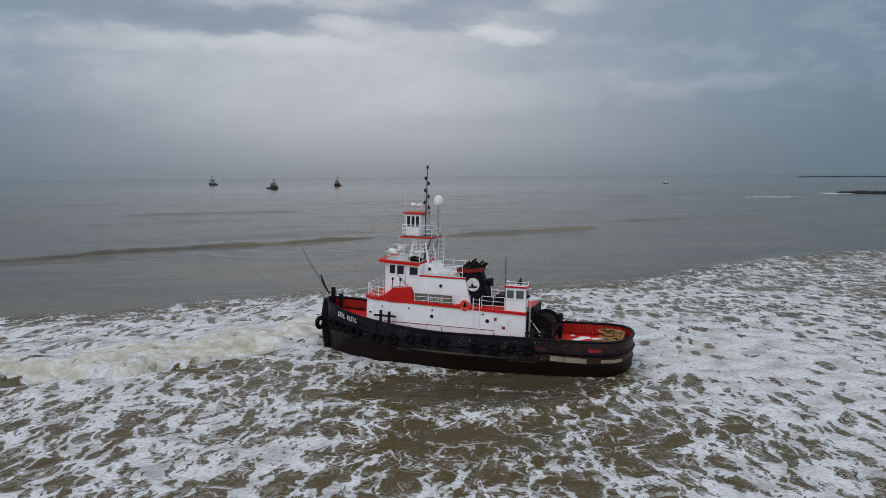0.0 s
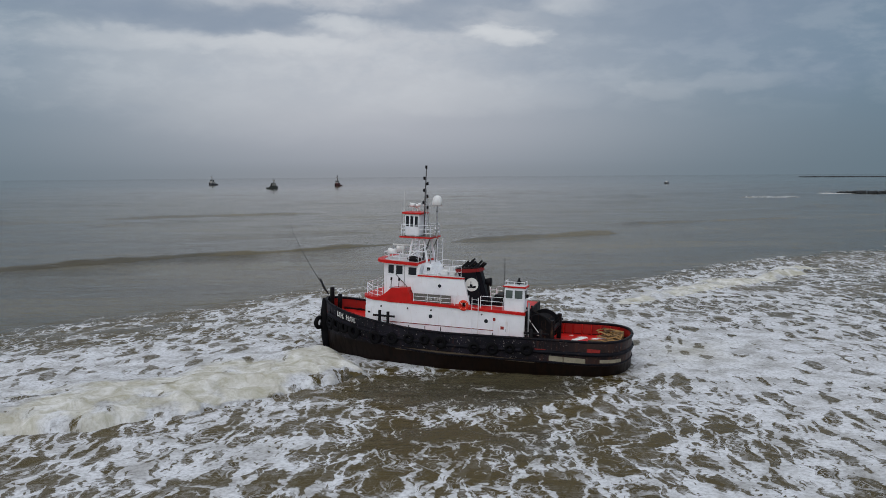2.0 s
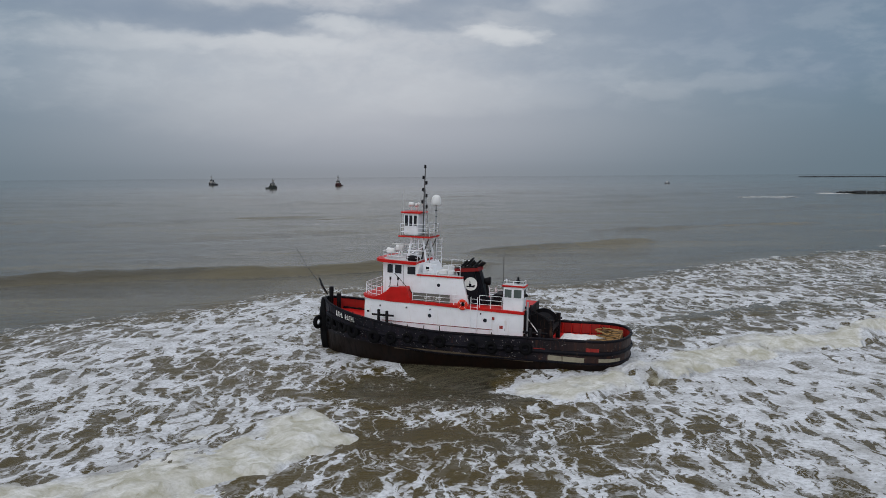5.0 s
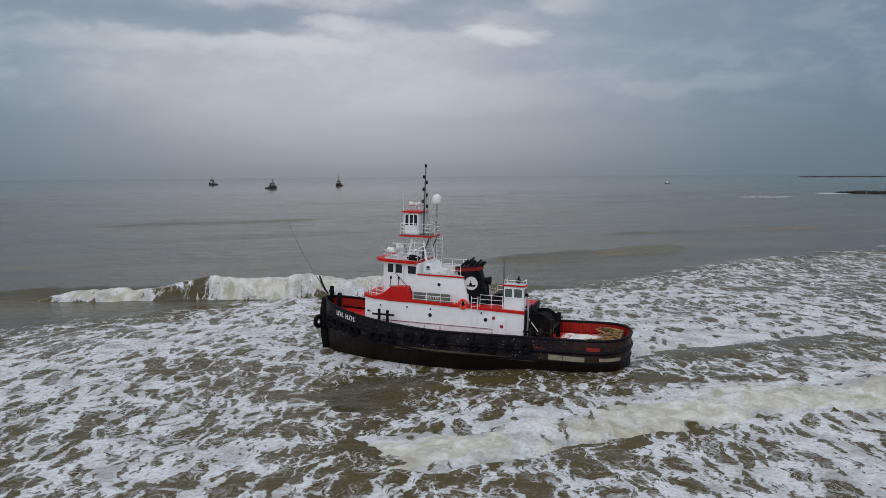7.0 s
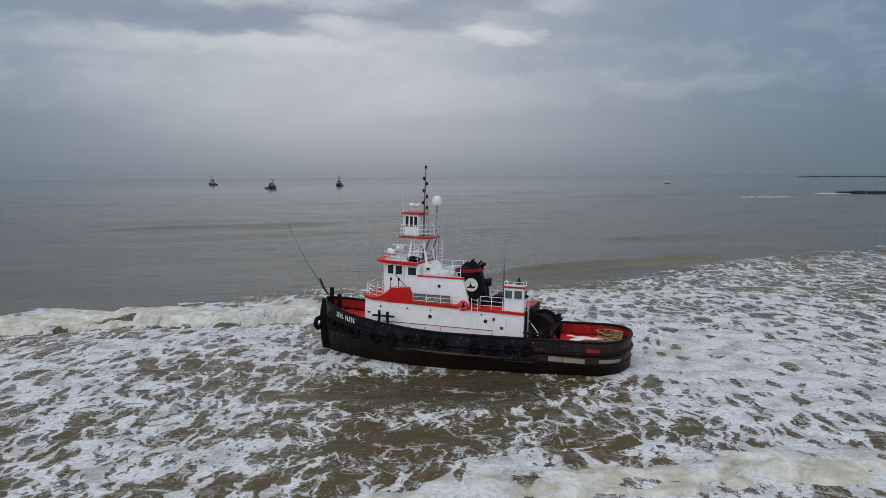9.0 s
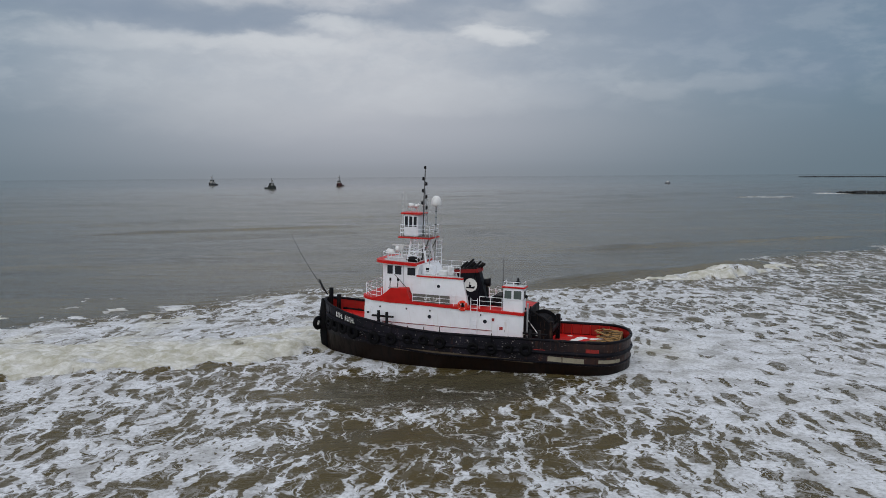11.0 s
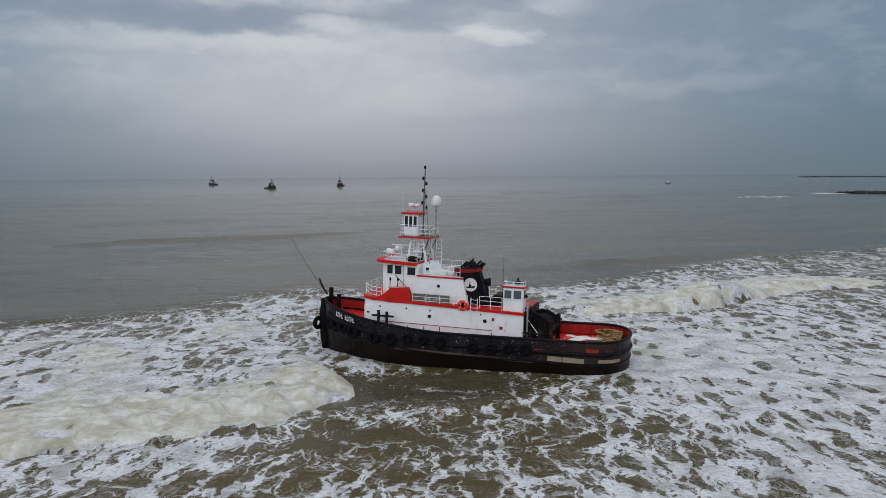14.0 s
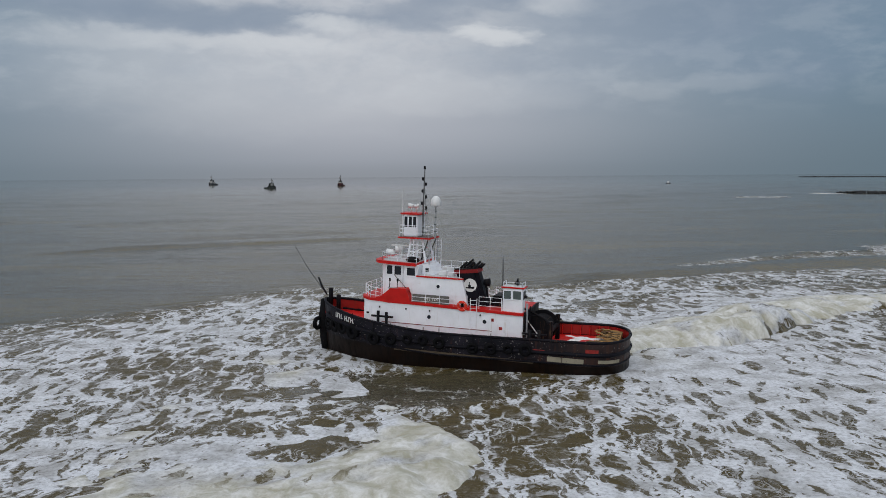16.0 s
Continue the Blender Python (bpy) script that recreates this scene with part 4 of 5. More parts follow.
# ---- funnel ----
# the cap's red is darkened to hold the shade on it
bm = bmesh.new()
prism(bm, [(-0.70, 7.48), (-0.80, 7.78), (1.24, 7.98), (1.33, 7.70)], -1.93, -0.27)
part("funnel_cap", bm, DARKRED, tug, "red band round the funnel top, shade put into its colour")
bm = bmesh.new()
prism(bm, [(-0.72, 7.76), (-0.72, 7.86), (1.16, 8.05), (1.16, 7.9)], -1.85, -0.35)
part("funnel_top", bm, DARK, tug, "sooty black funnel top")
for i in range(9):
    x = -0.35 + 0.19 * i
    y = (-1.5, -1.1, -0.7)[i % 3]
    bm = bmesh.new()
    l = (0.75, 1.05, 0.6, 0.8, 0.55, 0.75, 0.5, 0.65, 0.5)[i]
    tube(bm, [(x, y, 7.7), (x + 0.08, y, 8.0), (x + l * 0.8, y, 8.0 + l * 0.66)], [0.10, 0.10, 0.085], 10)
    part("exhaust_pipe", bm, DARK, tug, "black slanted exhaust pipe", True)
for s in (-1,):
    m = Matrix.Translation((0.68, s * 1.915, 6.60)) @ pose(0, 0, 0, 90, 0, 0)
    emblem = part("emblem", disc(bmesh.new(), m, 0.56, 0.03, 36), LETTER, tug, "white disc with a dark boat shape")
    bm = bmesh.new()
    y0, y1 = sorted((s * 1.935, s * 1.945))
    prism(bm, [(0.28, 6.42), (0.36, 6.32), (1.00, 6.32), (1.08, 6.52), (0.65, 6.44)], y0, y1)
    box(bm, 0.52, 0.75, y0, y1, 6.44, 6.62)
    box(bm, 0.58, 0.64, y0, y1, 6.62, 6.86)
    part("boat_shape", bm, BLACK, emblem)
    for k in range(4):
        bm = bmesh.new()
        z = 5.1 + 0.12 * k
        box(bm, 1.35, 2.05, s * 1.91 - 0.03, s * 1.91 + 0.03, z, z + 0.05)
        part("louvre", bm, DARK, tug)
bm = bmesh.new()
m = Matrix.Translation((1.95, -1.3, 6.85)) @ pose(0, 0, 0, 0, 90, 0)
bmesh.ops.create_cone(bm, cap_ends=True, segments=16, radius1=0.24, radius2=0.36, depth=0.5, matrix=m)
part("ventilator", bm, DARK, tug, "black cowl ventilator", True)
bm = bmesh.new()
tube(bm, [(1.85, -1.3, 6.8), (2.0, -1.3, 6.0), (2.05, -1.3, 5.6)], 0.1, 8)
part("ventilator_pipe", bm, DARK, tug)

# ---- tower ----
for sx, tx in ((-5.3, -5.0), (-3.6, -4.0)):
    for s in (-1, 1):
        bm = bmesh.new()
        tube(bm, [(sx, s * 1.05, 8.1), (tx, s * 0.85, 10.12)], 0.10, 8)
        part("tower_leg", bm, WHITE, tug, "white tubular tower leg")
for a, b in (((-5.25, -1.02, 8.6), (-3.7, -1.0, 9.5)), ((-5.2, -1.0, 9.0), (-3.75, -1.0, 9.0)), ((-5.1, -0.9, 9.6), (-3.9, -0.9, 9.6)), ((-5.25, 1.02, 8.6), (-3.7, 1.0, 9.5)), ((-5.2, -1, 9.0), (-5.2, 1, 9.0))):
    part("brace", tube(bmesh.new(), [a, b], 0.045, 6), WHITE, tug)
for s in (-1, 1):
    part("prop", tube(bmesh.new(), [(-3.25, s * 1.1, 7.2), (-3.28, s * 1.15, 10.1)], 0.045, 6), STEEL, tug)
    part("prop", tube(bmesh.new(), [(-4.1, s * 0.9, 8.3), (-3.4, s * 1.1, 10.1)], 0.04, 6), DARK, tug)
ladder(tug, -4.75, 0.4, 8.3, 10.1, -1.0, 6)
ladder(tug, -3.35, 0.5, 7.2, 10.1, 0.9, 8)
ZP = 10.28
railing(tug, [(-5.95, -1.22, ZP), (-3.3, -1.22, ZP), (-3.3, 1.22, ZP), (-5.95, 1.22, ZP), (-5.95, -1.22, ZP)], 1.0, 3, 1.1)
for s in (-1, 1):
    for x0 in (-5.64, -5.24, -4.84):
        window(tug, x0, x0 + 0.29, 11.12, 12.02, s * 0.95)
for y in (-0.75, -0.2, 0.35):
    front_window(tug, y, y + 0.42, 11.2, 11.98, -5.75)
bm = bmesh.new()
slab(bm, house_outline(-6.1, -4.25, 1.12, 0.4), 12.2, 12.33)
part("upper_roof", bm, RED, tug, "red roof of the upper wheelhouse")
searchlight(-5.25, -0.4, 12.95, 0.2, 0)
searchlight(-5.1, 0.5, 12.85, 0.17, 0)
for x, y in ((-4.6, -0.5), (-4.45, 0.4)):
    bm = bmesh.new()
    tube(bm, [(x, y, 12.36), (x, y, 12.95)], 0.03, 6)
    bmesh.ops.create_uvsphere(bm, u_segments=12, v_segments=8, radius=0.15, matrix=Matrix.Translation((x, y, 13.0)))
    part("aerial_dome", bm, DOME, tug, "", True)
part("whip_aerial", tube(bmesh.new(), [(-5.8, -1.0, 10.3), (-5.85, -1.0, 14.2)], [0.03, 0.012], 5), DOME, tug, "thin white whip aerial")
# mast: lattice with lamps
mast = part("mast", tube(bmesh.new(), [(-4.2, -0.25, 8.2), (-4.2, -0.25, 13.2), (-4.12, -0.25, 16.35)], [0.075, 0.065, 0.04], 8), MASTGREY, tug, "slender dark steel mast with navigation lamps")
part("stay", tube(bmesh.new(), [(-3.85, 0.25, 10.2), (-4.12, -0.2, 14.4)], 0.035, 5), STEEL, mast)
part("stay", tube(bmesh.new(), [(-3.85, -0.6, 10.2), (-4.12, -0.25, 14.0)], 0.03, 5), STEEL, mast)
for k in range(7):
    z = 10.6 + 0.5 * k
    part("strut", tube(bmesh.new(), [(-4.2, -0.25, z), (-3.87 - 0.05 * k, 0.0, z + 0.1)], 0.022, 5), DARK, mast)
for z, dx in ((16.25, 0.0), (15.3, -0.15), (14.85, 0.14), (14.25, -0.16), (13.75, 0.16), (13.2, -0.2), (12.8, 0.2)):
    bm = bmesh.new()
    m = Matrix.Translation((-4.14 + dx, -0.25, z))
    bmesh.ops.create_cone(bm, cap_ends=True, segments=10, radius1=0.10, radius2=0.085, depth=0.26, matrix=m)
    box(bm, -4.14 + min(dx, 0) - 0.02, -4.14 + max(dx, 0) + 0.02, -0.28, -0.22, z - 0.17, z - 0.13)
    part("navigation_lamp", bm, DARK, mast, "small black navigation lamp")
# satellite dome on its post
dome_post = part("dome_post", tube(bmesh.new(), [(-3.05, -0.3, 10.28), (-3.05, -0.3, 13.0)], 0.075, 8), STEEL, tug)
bm = bmesh.new()
prof = [(0.30, 12.95), (0.42, 13.05), (0.43, 13.35), (0.38, 13.6), (0.25, 13.78), (0.09, 13.85)]
rings = [[bm.verts.new((-3.05 + r * math.cos(a), -0.3 + r * math.sin(a), z)) for a in (2 * math.pi * k / 20 for k in range(20))] for r, z in prof]
for a, b in zip(rings, rings[1:]):
    for k in range(20):
        bm.faces.new((a[k], a[(k + 1) % 20], b[(k + 1) % 20], b[k]))
bm.faces.new(rings[0])
bm.faces.new(rings[-1][::-1])
part("satellite_dome", bm, DOME, tug, "white rounded satellite dome", True)
for z in (10.8, 11.4, 12.0, 12.5):
    part("clamp", torus(bmesh.new(), Matrix.Translation((-3.05, -0.3, z)), 0.09, 0.03, 10, 5), DARK, dome_post)
# cables down from the mast
for a, b in (((-3.4, -0.9, 10.2), (-4.0, -0.6, 8.4)), ((-3.3, 0.6, 10.2), (-3.4, 0.5, 7.3))):
    part("cable", tube(bmesh.new(), [a, b], 0.014, 4), DARK, tug)

# ---- aft control cab ----
window(tug, 3.80, 4.38, 5.84, 6.50, -2.75, glass=CABGLASS)
window(tug, 4.56, 5.20, 5.84, 6.52, -2.75, glass=CABGLASS)
AFT_PANE = 5.36
for y0, y1 in ((-2.6, -1.8),):
    bm = bmesh.new()
    box(bm, AFT_PANE - 0.02, AFT_PANE + 0.03, y0, y1, 5.84, 6.5)
    part("aft_window", bm, GLASS, tug, "dark reflecting glass")
bm = bmesh.new()
box(bm, 3.55, 5.48, -2.88, -1.52, 6.72, 6.84, 0.03)
part("aft_cab_roof", bm, RED, tug, "dark red roof of the aft cab")
bm = bmesh.new()
box(bm, 3.65, 5.40, -2.8, -1.6, 6.83, 6.86)
part("roof_covering", bm, DECKWHITE, tug, "dull white roof covering")
railing(tug, [(3.7, -1.65, 6.84), (3.7, -2.7, 6.84), (5.3, -2.7, 6.84), (5.3, -1.65, 6.84)], 0.35, 1, 0.8)
bm = bmesh.new()
tube(bm, [(4.7, -1.9, 6.8), (4.7, -1.9, 7.1)], 0.04, 6)
box(bm, 4.5, 4.9, -2.05, -1.75, 6.95, 7.2, 0.05)
tube(bm, [(4.7, -1.9, 7.2), (4.7, -1.9, 7.45)], 0.08, 8)
part("floodlight", bm, DARK, tug, "dark floodlight on the cab roof")
bm = bmesh.new()
box(bm, 5.42, 5.68, -2.7, -2.45, 5.95, 6.2, 0.05)
part("floodlight", bm, DARK, tug)
for x, y, h in ((3.5, -1.9, 9.2), (3.2, -0.9, 8.9)):
    part("whip_aerial", tube(bmesh.new(), [(x, y, 4.8), (x, y, 6.9), (x - 0.05, y, h)], [0.022, 0.018, 0.010], 5), DARK, tug, "thin dark whip aerial")
# black panel laid over the deckhouse's white aft face
bm = bmesh.new()
box(bm, 5.46, 5.60, -2.7, 2.95, 1.7, 4.80)
part("aft_dark_panel", bm, DARK, tug, "black panel over the aft face of the house")
# ---- towing winch and gear abaft the house ----
m = Matrix.Translation((6.35, 0, 3.15)) @ pose(0, 0, 0, 90, 0, 0)
bm = bmesh.new()
disc(bm, m @ Matrix.Translation((0, 0, 1.45)), 1.3, 0.12, 28)
disc(bm, m @ Matrix.Translation((0, 0, -1.45)), 1.3, 0.12, 28)
disc(bm, m, 0.85, 2.9, 24)
winch = part("towing_winch", bm, DARK, tug, "large black towing winch drum")
coil = finish(torus(bmesh.new(), Matrix.Identity(4), 0.92, 0.09, 26, 6), "wire_turn", DARK, True)
for i in range(13):
    link_mesh("wire_turn", coil, winch, m @ Matrix.Translation((0, 0, -1.3 + 0.215 * i)))
bm = bmesh.new()
tube(bm, [(5.3, -1.9, 5.0), (6.0, -1.9, 4.75), (6.9, -1.9, 4.35), (7.4, -1.9, 3.9)], 0.09, 8)
part("winch_guard", bm, DARK, tug, "black curved winch guard")
bm = bmesh.new()
box(bm, 7.35, 7.7, -1.95, -1.6, 1.9, 4.1, 0.04)
box(bm, 7.35, 7.7, 1.6, 1.95, 1.9, 4.1, 0.04)
box(bm, 7.40, 7.65, -1.6, 1.6, 3.1, 3.4, 0.04)
part("towing_frame", bm, DARK, tug, "black H-shaped towing bitts")
part("cab_post", tube(bmesh.new(), [(5.65, -2.3, 2.0), (5.65, -2.3, 5.5)], 0.09, 8), STEEL, tug, "grey pipe post")
part("cab_post", tube(bmesh.new(), [(5.9, -2.3, 2.0), (5.9, -2.3, 5.3)], 0.06, 8), DARK, tug)
part("stay", tube(bmesh.new(), [(5.65, -2.3, 4.2), (6.7, -2.3, 2.9)], 0.035, 6), DOME, tug)
for x in (5.35, 6.5):
    bm = bmesh.new()
    box(bm, x, x + 0.25, -2.9, -2.6, 3.0, 3.2, 0.03)
    part("deck_box", bm, DOME, tug)
# ---- after deck: wash of foam, planks and a tangle of hawser ----
bm = bmesh.new()
xs = np.linspace(7.8, 11.9, 44)
ysd = np.linspace(-2.2, 3.5, 52)
grid = [[bm.verts.new((x, y, deck_z(x) - 0.02 + 0.16 * max(0.0, noise.noise(Vector((x * 0.9, y * 0.9, 4))) + 0.28 - 0.6 * abs((x - 9.8) / 2.6) ** 3 - 0.6 * abs((y - 1.0) / 2.9) ** 3) + 0.03 * noise.noise(Vector((x * 5, y * 5, 1))))) for y in ysd] for x in xs]
for a, b in zip(grid, grid[1:]):
    for j in range(len(a) - 1):
        bm.faces.new((a[j], b[j], b[j + 1], a[j + 1]))
FOAM = paint("sea_foam", (0.80, 0.80, 0.78), 0.8, dirt=(0.45, 0.35, 0.3), amount=0.4, scale=3.0, streak=False)
deck_foam = part("deck_foam", bm, FOAM, tug, "white foam washing over the deck", True)
OLDROPE = paint("grey_brown_rope", (0.13, 0.085, 0.045), 0.9, dirt=(0.04, 0.03, 0.02), amount=0.5, streak=False)
for i in range(16):
    rnd = random.Random(i)
    # coils lie heaped along the curve of the stern
    a0 = -1.25 + 2.5 * i / 15
    cx, cy = 10.7 + 2.05 * math.cos(a0) + 0.3 * rnd.random(), 2.85 * math.sin(a0)
    R = 0.30 + 0.30 * rnd.random()
    pts = []
    for k in range(26):
        a = k * 0.62 + rnd.random() * 0.25
        swell = R * (1 + 0.5 * rnd.random())
        px = min(12.9, cx + swell * 1.3 * math.cos(a))
        room = half_beam(px) - 0.35
        pts.append((px, max(-room, min(room, cy + swell * math.sin(a))), deck_z(cx) + 0.10 + 0.024 * k + 0.14 * rnd.random()))
    part("hawser", tube(bmesh.new(), pts, 0.05 + 0.03 * rnd.random(), 6), ROPE if i % 3 else OLDROPE, tug, "heaped tan mooring hawser" if i % 3 else "grey-brown old hawser", True)
for i in range(7):
    rnd = random.Random(50 + i)
    bm = bmesh.new()
    box(bm, -0.8, 0.8, -0.08, 0.08, 0, 0.06, 0.01)
    plank = part("plank", bm, ROPE if i % 2 else OLDROPE, tug, "wet yellow-brown plank" if i % 2 else "dark soaked plank")
    plank.matrix_basis = Matrix.Translation((11.2 + rnd.random() * 0.9, -2.0 + 0.65 * i, deck_z(11.5) + 0.42 + 0.06 * i)) @ pose(0, 0, 0, 0, 14 * rnd.random() - 7, 120 * rnd.random() - 60)
bm = bmesh.new()
tube(bm, [(12.6, s_ * 0.1, deck_z(12.6) + 0.5) for s_ in (-28, 28)], 0.09, 8)
part("stern_roller", bm, STEEL, tug)
# bulwark stays along the inside of the after deck
stay_mesh = finish(prism(bmesh.new(), [(0, 0), (0, 0.9), (0.06, 0.9), (0.06, 0)], 0, 0.22), "bulwark_stay", RED)
for i in range(7):
    x = 7.6 + i * 0.8
    for s in (-1, 1):
        link_mesh("bulwark_stay", stay_mesh, tug, Matrix.Translation((x, s * (half_beam(x) - 0.16) - (0.22 if s > 0 else 0), deck_z(x))))


# ================= spray thrown up where a roller meets the hull =================
SPRAY = paint("spray_white", (0.84, 0.83, 0.79), 0.9, dirt=(0.6, 0.58, 0.5), amount=0.2, streak=False)


def spray(label, wide, high, seed, count, plumes):
    """A burst of water: jets of fine drops and clots that lean and thin out upwards; its base is at the origin."""
    rs = np.random.RandomState(seed)
    octa = np.array([(1, 0, 0), (-1, 0, 0), (0, 1, 0), (0, -1, 0), (0, 0, 1), (0, 0, -1)], float)
    faces = np.array([(0, 2, 4), (2, 1, 4), (1, 3, 4), (3, 0, 4), (2, 0, 5), (1, 2, 5), (3, 1, 5), (0, 3, 5)])
    jet = rs.randint(0, plumes, count)
    foot = (rs.rand(plumes) - 0.5) * wide * 0.75
    lean = rs.randn(plumes) * 0.22 + 0.10
    tall = (0.35 + 0.65 * rs.rand(plumes)) * np.exp(-((foot - wide * 0.12) / (wide * 0.30)) ** 2) + 0.12
    h = rs.rand(count) ** 1.5
    spread = wide * (0.045 + 0.09 * h)
    z = h * tall[jet] * high
    x = foot[jet] + lean[jet] * z + rs.randn(count) * spread
    y = rs.randn(count) * spread * 0.8
    # clots: drops gather in knots
    knots = fbm(x * 1.7, z * 1.7 + y, seed + 3, 3)
    z = z + 0.25 * knots
    size = (0.009 + 0.019 * rs.rand(count) ** 2) * (1.9 - 1.2 * h) * (1 + 0.5 * knots)
    stretch = np.stack([size, size, size * (1 + rs.rand(count))], -1)
    vs = octa[None] * stretch[:, None, :] + np.stack([x, y, z - 0.3], -1)[:, None, :]
    fs = faces[None] + 6 * np.arange(count)[:, None, None]
    me = bpy.data.meshes.new("spray")
    me.from_pydata(vs.reshape(-1, 3).tolist(), [], fs.reshape(-1, 3).tolist())
    me.materials.append(SPRAY)
    return tagged(new("spray", me), label, "spray", kind="stuff")


spray_stern = spray("white burst of spray behind the stern", 7.5, 5.2, 3, 90000, 9)
spray_bow = spray("small white splash against the bow", 3.6, 1.5, 5, 14000, 6)


# ================= offshore: other vessels, jetties, buoy =================
def tug_far(name, label, at, hull_mat, house_mat, L=24.0, tower=0.0, top_mat=None):
    """A tug seen far off: hull, deckhouse, wheelhouse, funnel, mast. x runs aft."""
    ob = thing(name, label, "tugboat", at=at)
    k = L / 24
    HOUSE = 1.15
    bm = bmesh.new()
    xs = [-12 + 24 * i / 24 for i in range(25)]
    rows_ = []
    for x in xs:
        b = 3.6 * max(0.02, 1 - (abs(min(0.0, x + 3)) / 9.01) ** 2.4) ** 0.6 * (1 - 0.25 * max(0.0, (x - 8) / 4) ** 2)
        top = 2.2 + 1.7 * max(0.0, (-x - 1) / 11) ** 1.5
        rows_.append([(x, 0.75 * b, -1.0), (x, b, 0.8), (x, b, top), (x, b - 0.15, top), (x, b - 0.15, top - 0.8), (x, 0, top - 0.8)])
    for s in (-1, 1):
        vs = [[bm.verts.new((x * k, s * y * k, z * k)) for x, y, z in r] for r in rows_]
        for a, b in zip(vs, vs[1:]):
            for j in range(5):
                bm.faces.new((a[j], b[j], b[j + 1], a[j + 1]))
    bmesh.ops.remove_doubles(bm, verts=bm.verts[:], dist=0.01)
    part("hull", bm, hull_mat, ob)

    def bx(n, mat, *d):
        part(n, box(bmesh.new(), *[q * k * (HOUSE if i > 3 else 1) for i, q in enumerate(d)], 0.08), mat, ob)
    bx("deckhouse", house_mat, -7, 3, -2.6, 2.6, 1.5, 4.4)
    top_mat = top_mat or house_mat
    bx("wheelhouse", top_mat, -6, -2.2, -2.1, 2.1, 4.4, 7.2)
    bx("window_band", GLASS, -6.05, -2.15, -2.14, 2.14, 5.9, 6.7)
    bx("wheelhouse_roof", hull_mat, -6.4, -1.8, -2.4, 2.4, 7.2, 7.45)
    bx("funnel", DARK, 0.4, 2.4, -1.0, 1.0, 4.4, 7.4)
    if tower:
        bx("upper_wheelhouse", top_mat, -5.2, -3.4, -1.0, 1.0, 7.4 + tower, 9.4 + tower)
        for x in (-5, -3.6):
            part("tower_leg", tube(bmesh.new(), [(x * k, 0, 7.3 * k), (x * k, 0, (7.5 + tower) * k)], 0.25 * k, 6), house_mat, ob)
    part("mast", tube(bmesh.new(), [(-2.4 * k, 0, 7.2 * k), (-2.3 * k, 0, (13.5 + tower) * k)], 0.32 * k, 6), DARK, ob)
    part("crossarm", tube(bmesh.new(), [(-2.35 * k, -1.6 * k, (10.6 + tower) * k), (-2.35 * k, 1.6 * k, (10.6 + tower) * k)], 0.16 * k, 6), DARK, ob)
    part("bow_fender", tube(bmesh.new(), [(-12.1 * k, 0, 0.2 * k), (-12.3 * k, 0, 3.9 * k)], 0.55 * k, 8), DARK, ob)
    part("winch", disc(bmesh.new(), Matrix.Translation((5 * k, 0, 2.2 * k)) @ pose(0, 0, 0, 90, 0, 0), 1.0 * k, 3 * k, 16), DARK, ob)
    return ob


# greyed house and paler hull: distance haze is put into these two colours
GREYHOUSE = paint("weathered_hazed_cream", (0.36, 0.36, 0.35), 0.6, amount=0.3)
HAZEHULL = paint("hazed_dark_hull", (0.085, 0.09, 0.10), 0.7, amount=0.2)
REDHOUSE = paint("dull_red_house", (0.11, 0.06, 0.055), 0.6, amount=0.3)
FARHULL = paint("dark_green_hull", (0.035, 0.042, 0.04), 0.7, amount=0.2)
FARRED = paint("dark_red_hull", (0.075, 0.03, 0.03), 0.7, amount=0.2)
FAR_A = (-402, 1390)
FAR_B = (-199, 925)
FAR_C = (-145, 1100)
tug_a = tug_far("tugboat", "grey tug standing off in the haze", pose(*FAR_A, 0, 0, 0, 76), HAZEHULL, GREYHOUSE, 24, 3)
tug_b = tug_far("tugboat", "dark tug with pale wheelhouse holding the towline", pose(*FAR_B, 0, 0, 0, 138), FARHULL, FARHULL, 19, 2.0, GREYHOUSE)
tug_c = tug_far("tugboat", "small dark red tug with pale wheelhouse waiting offshore", pose(*FAR_C, 0, 0, 0, 80), FARRED, REDHOUSE, 22, 3, GREYHOUSE)
boat = thing("workboat", "small white open boat far off on the swell", "boat", at=pose(318, 1130, 0, 0, 0, 10))
bm = bmesh.new()
slab(bm, [(-4, 0), (-2.5, -1.2), (3.5, -1.3), (3.5, 1.3), (-2.5, 1.2)], -0.5, 1.1)
part("hull", bm, HAZEHULL, boat)
part("cabin", box(bmesh.new(), -1.6, 1.2, -0.9, 0.9, 1.1, 3.2, 0.1), DOME, boat)
part("mast", tube(bmesh.new(), [(0, 0, 3.2), (0, 0, 5.0)], 0.08, 6), STEEL, boat)


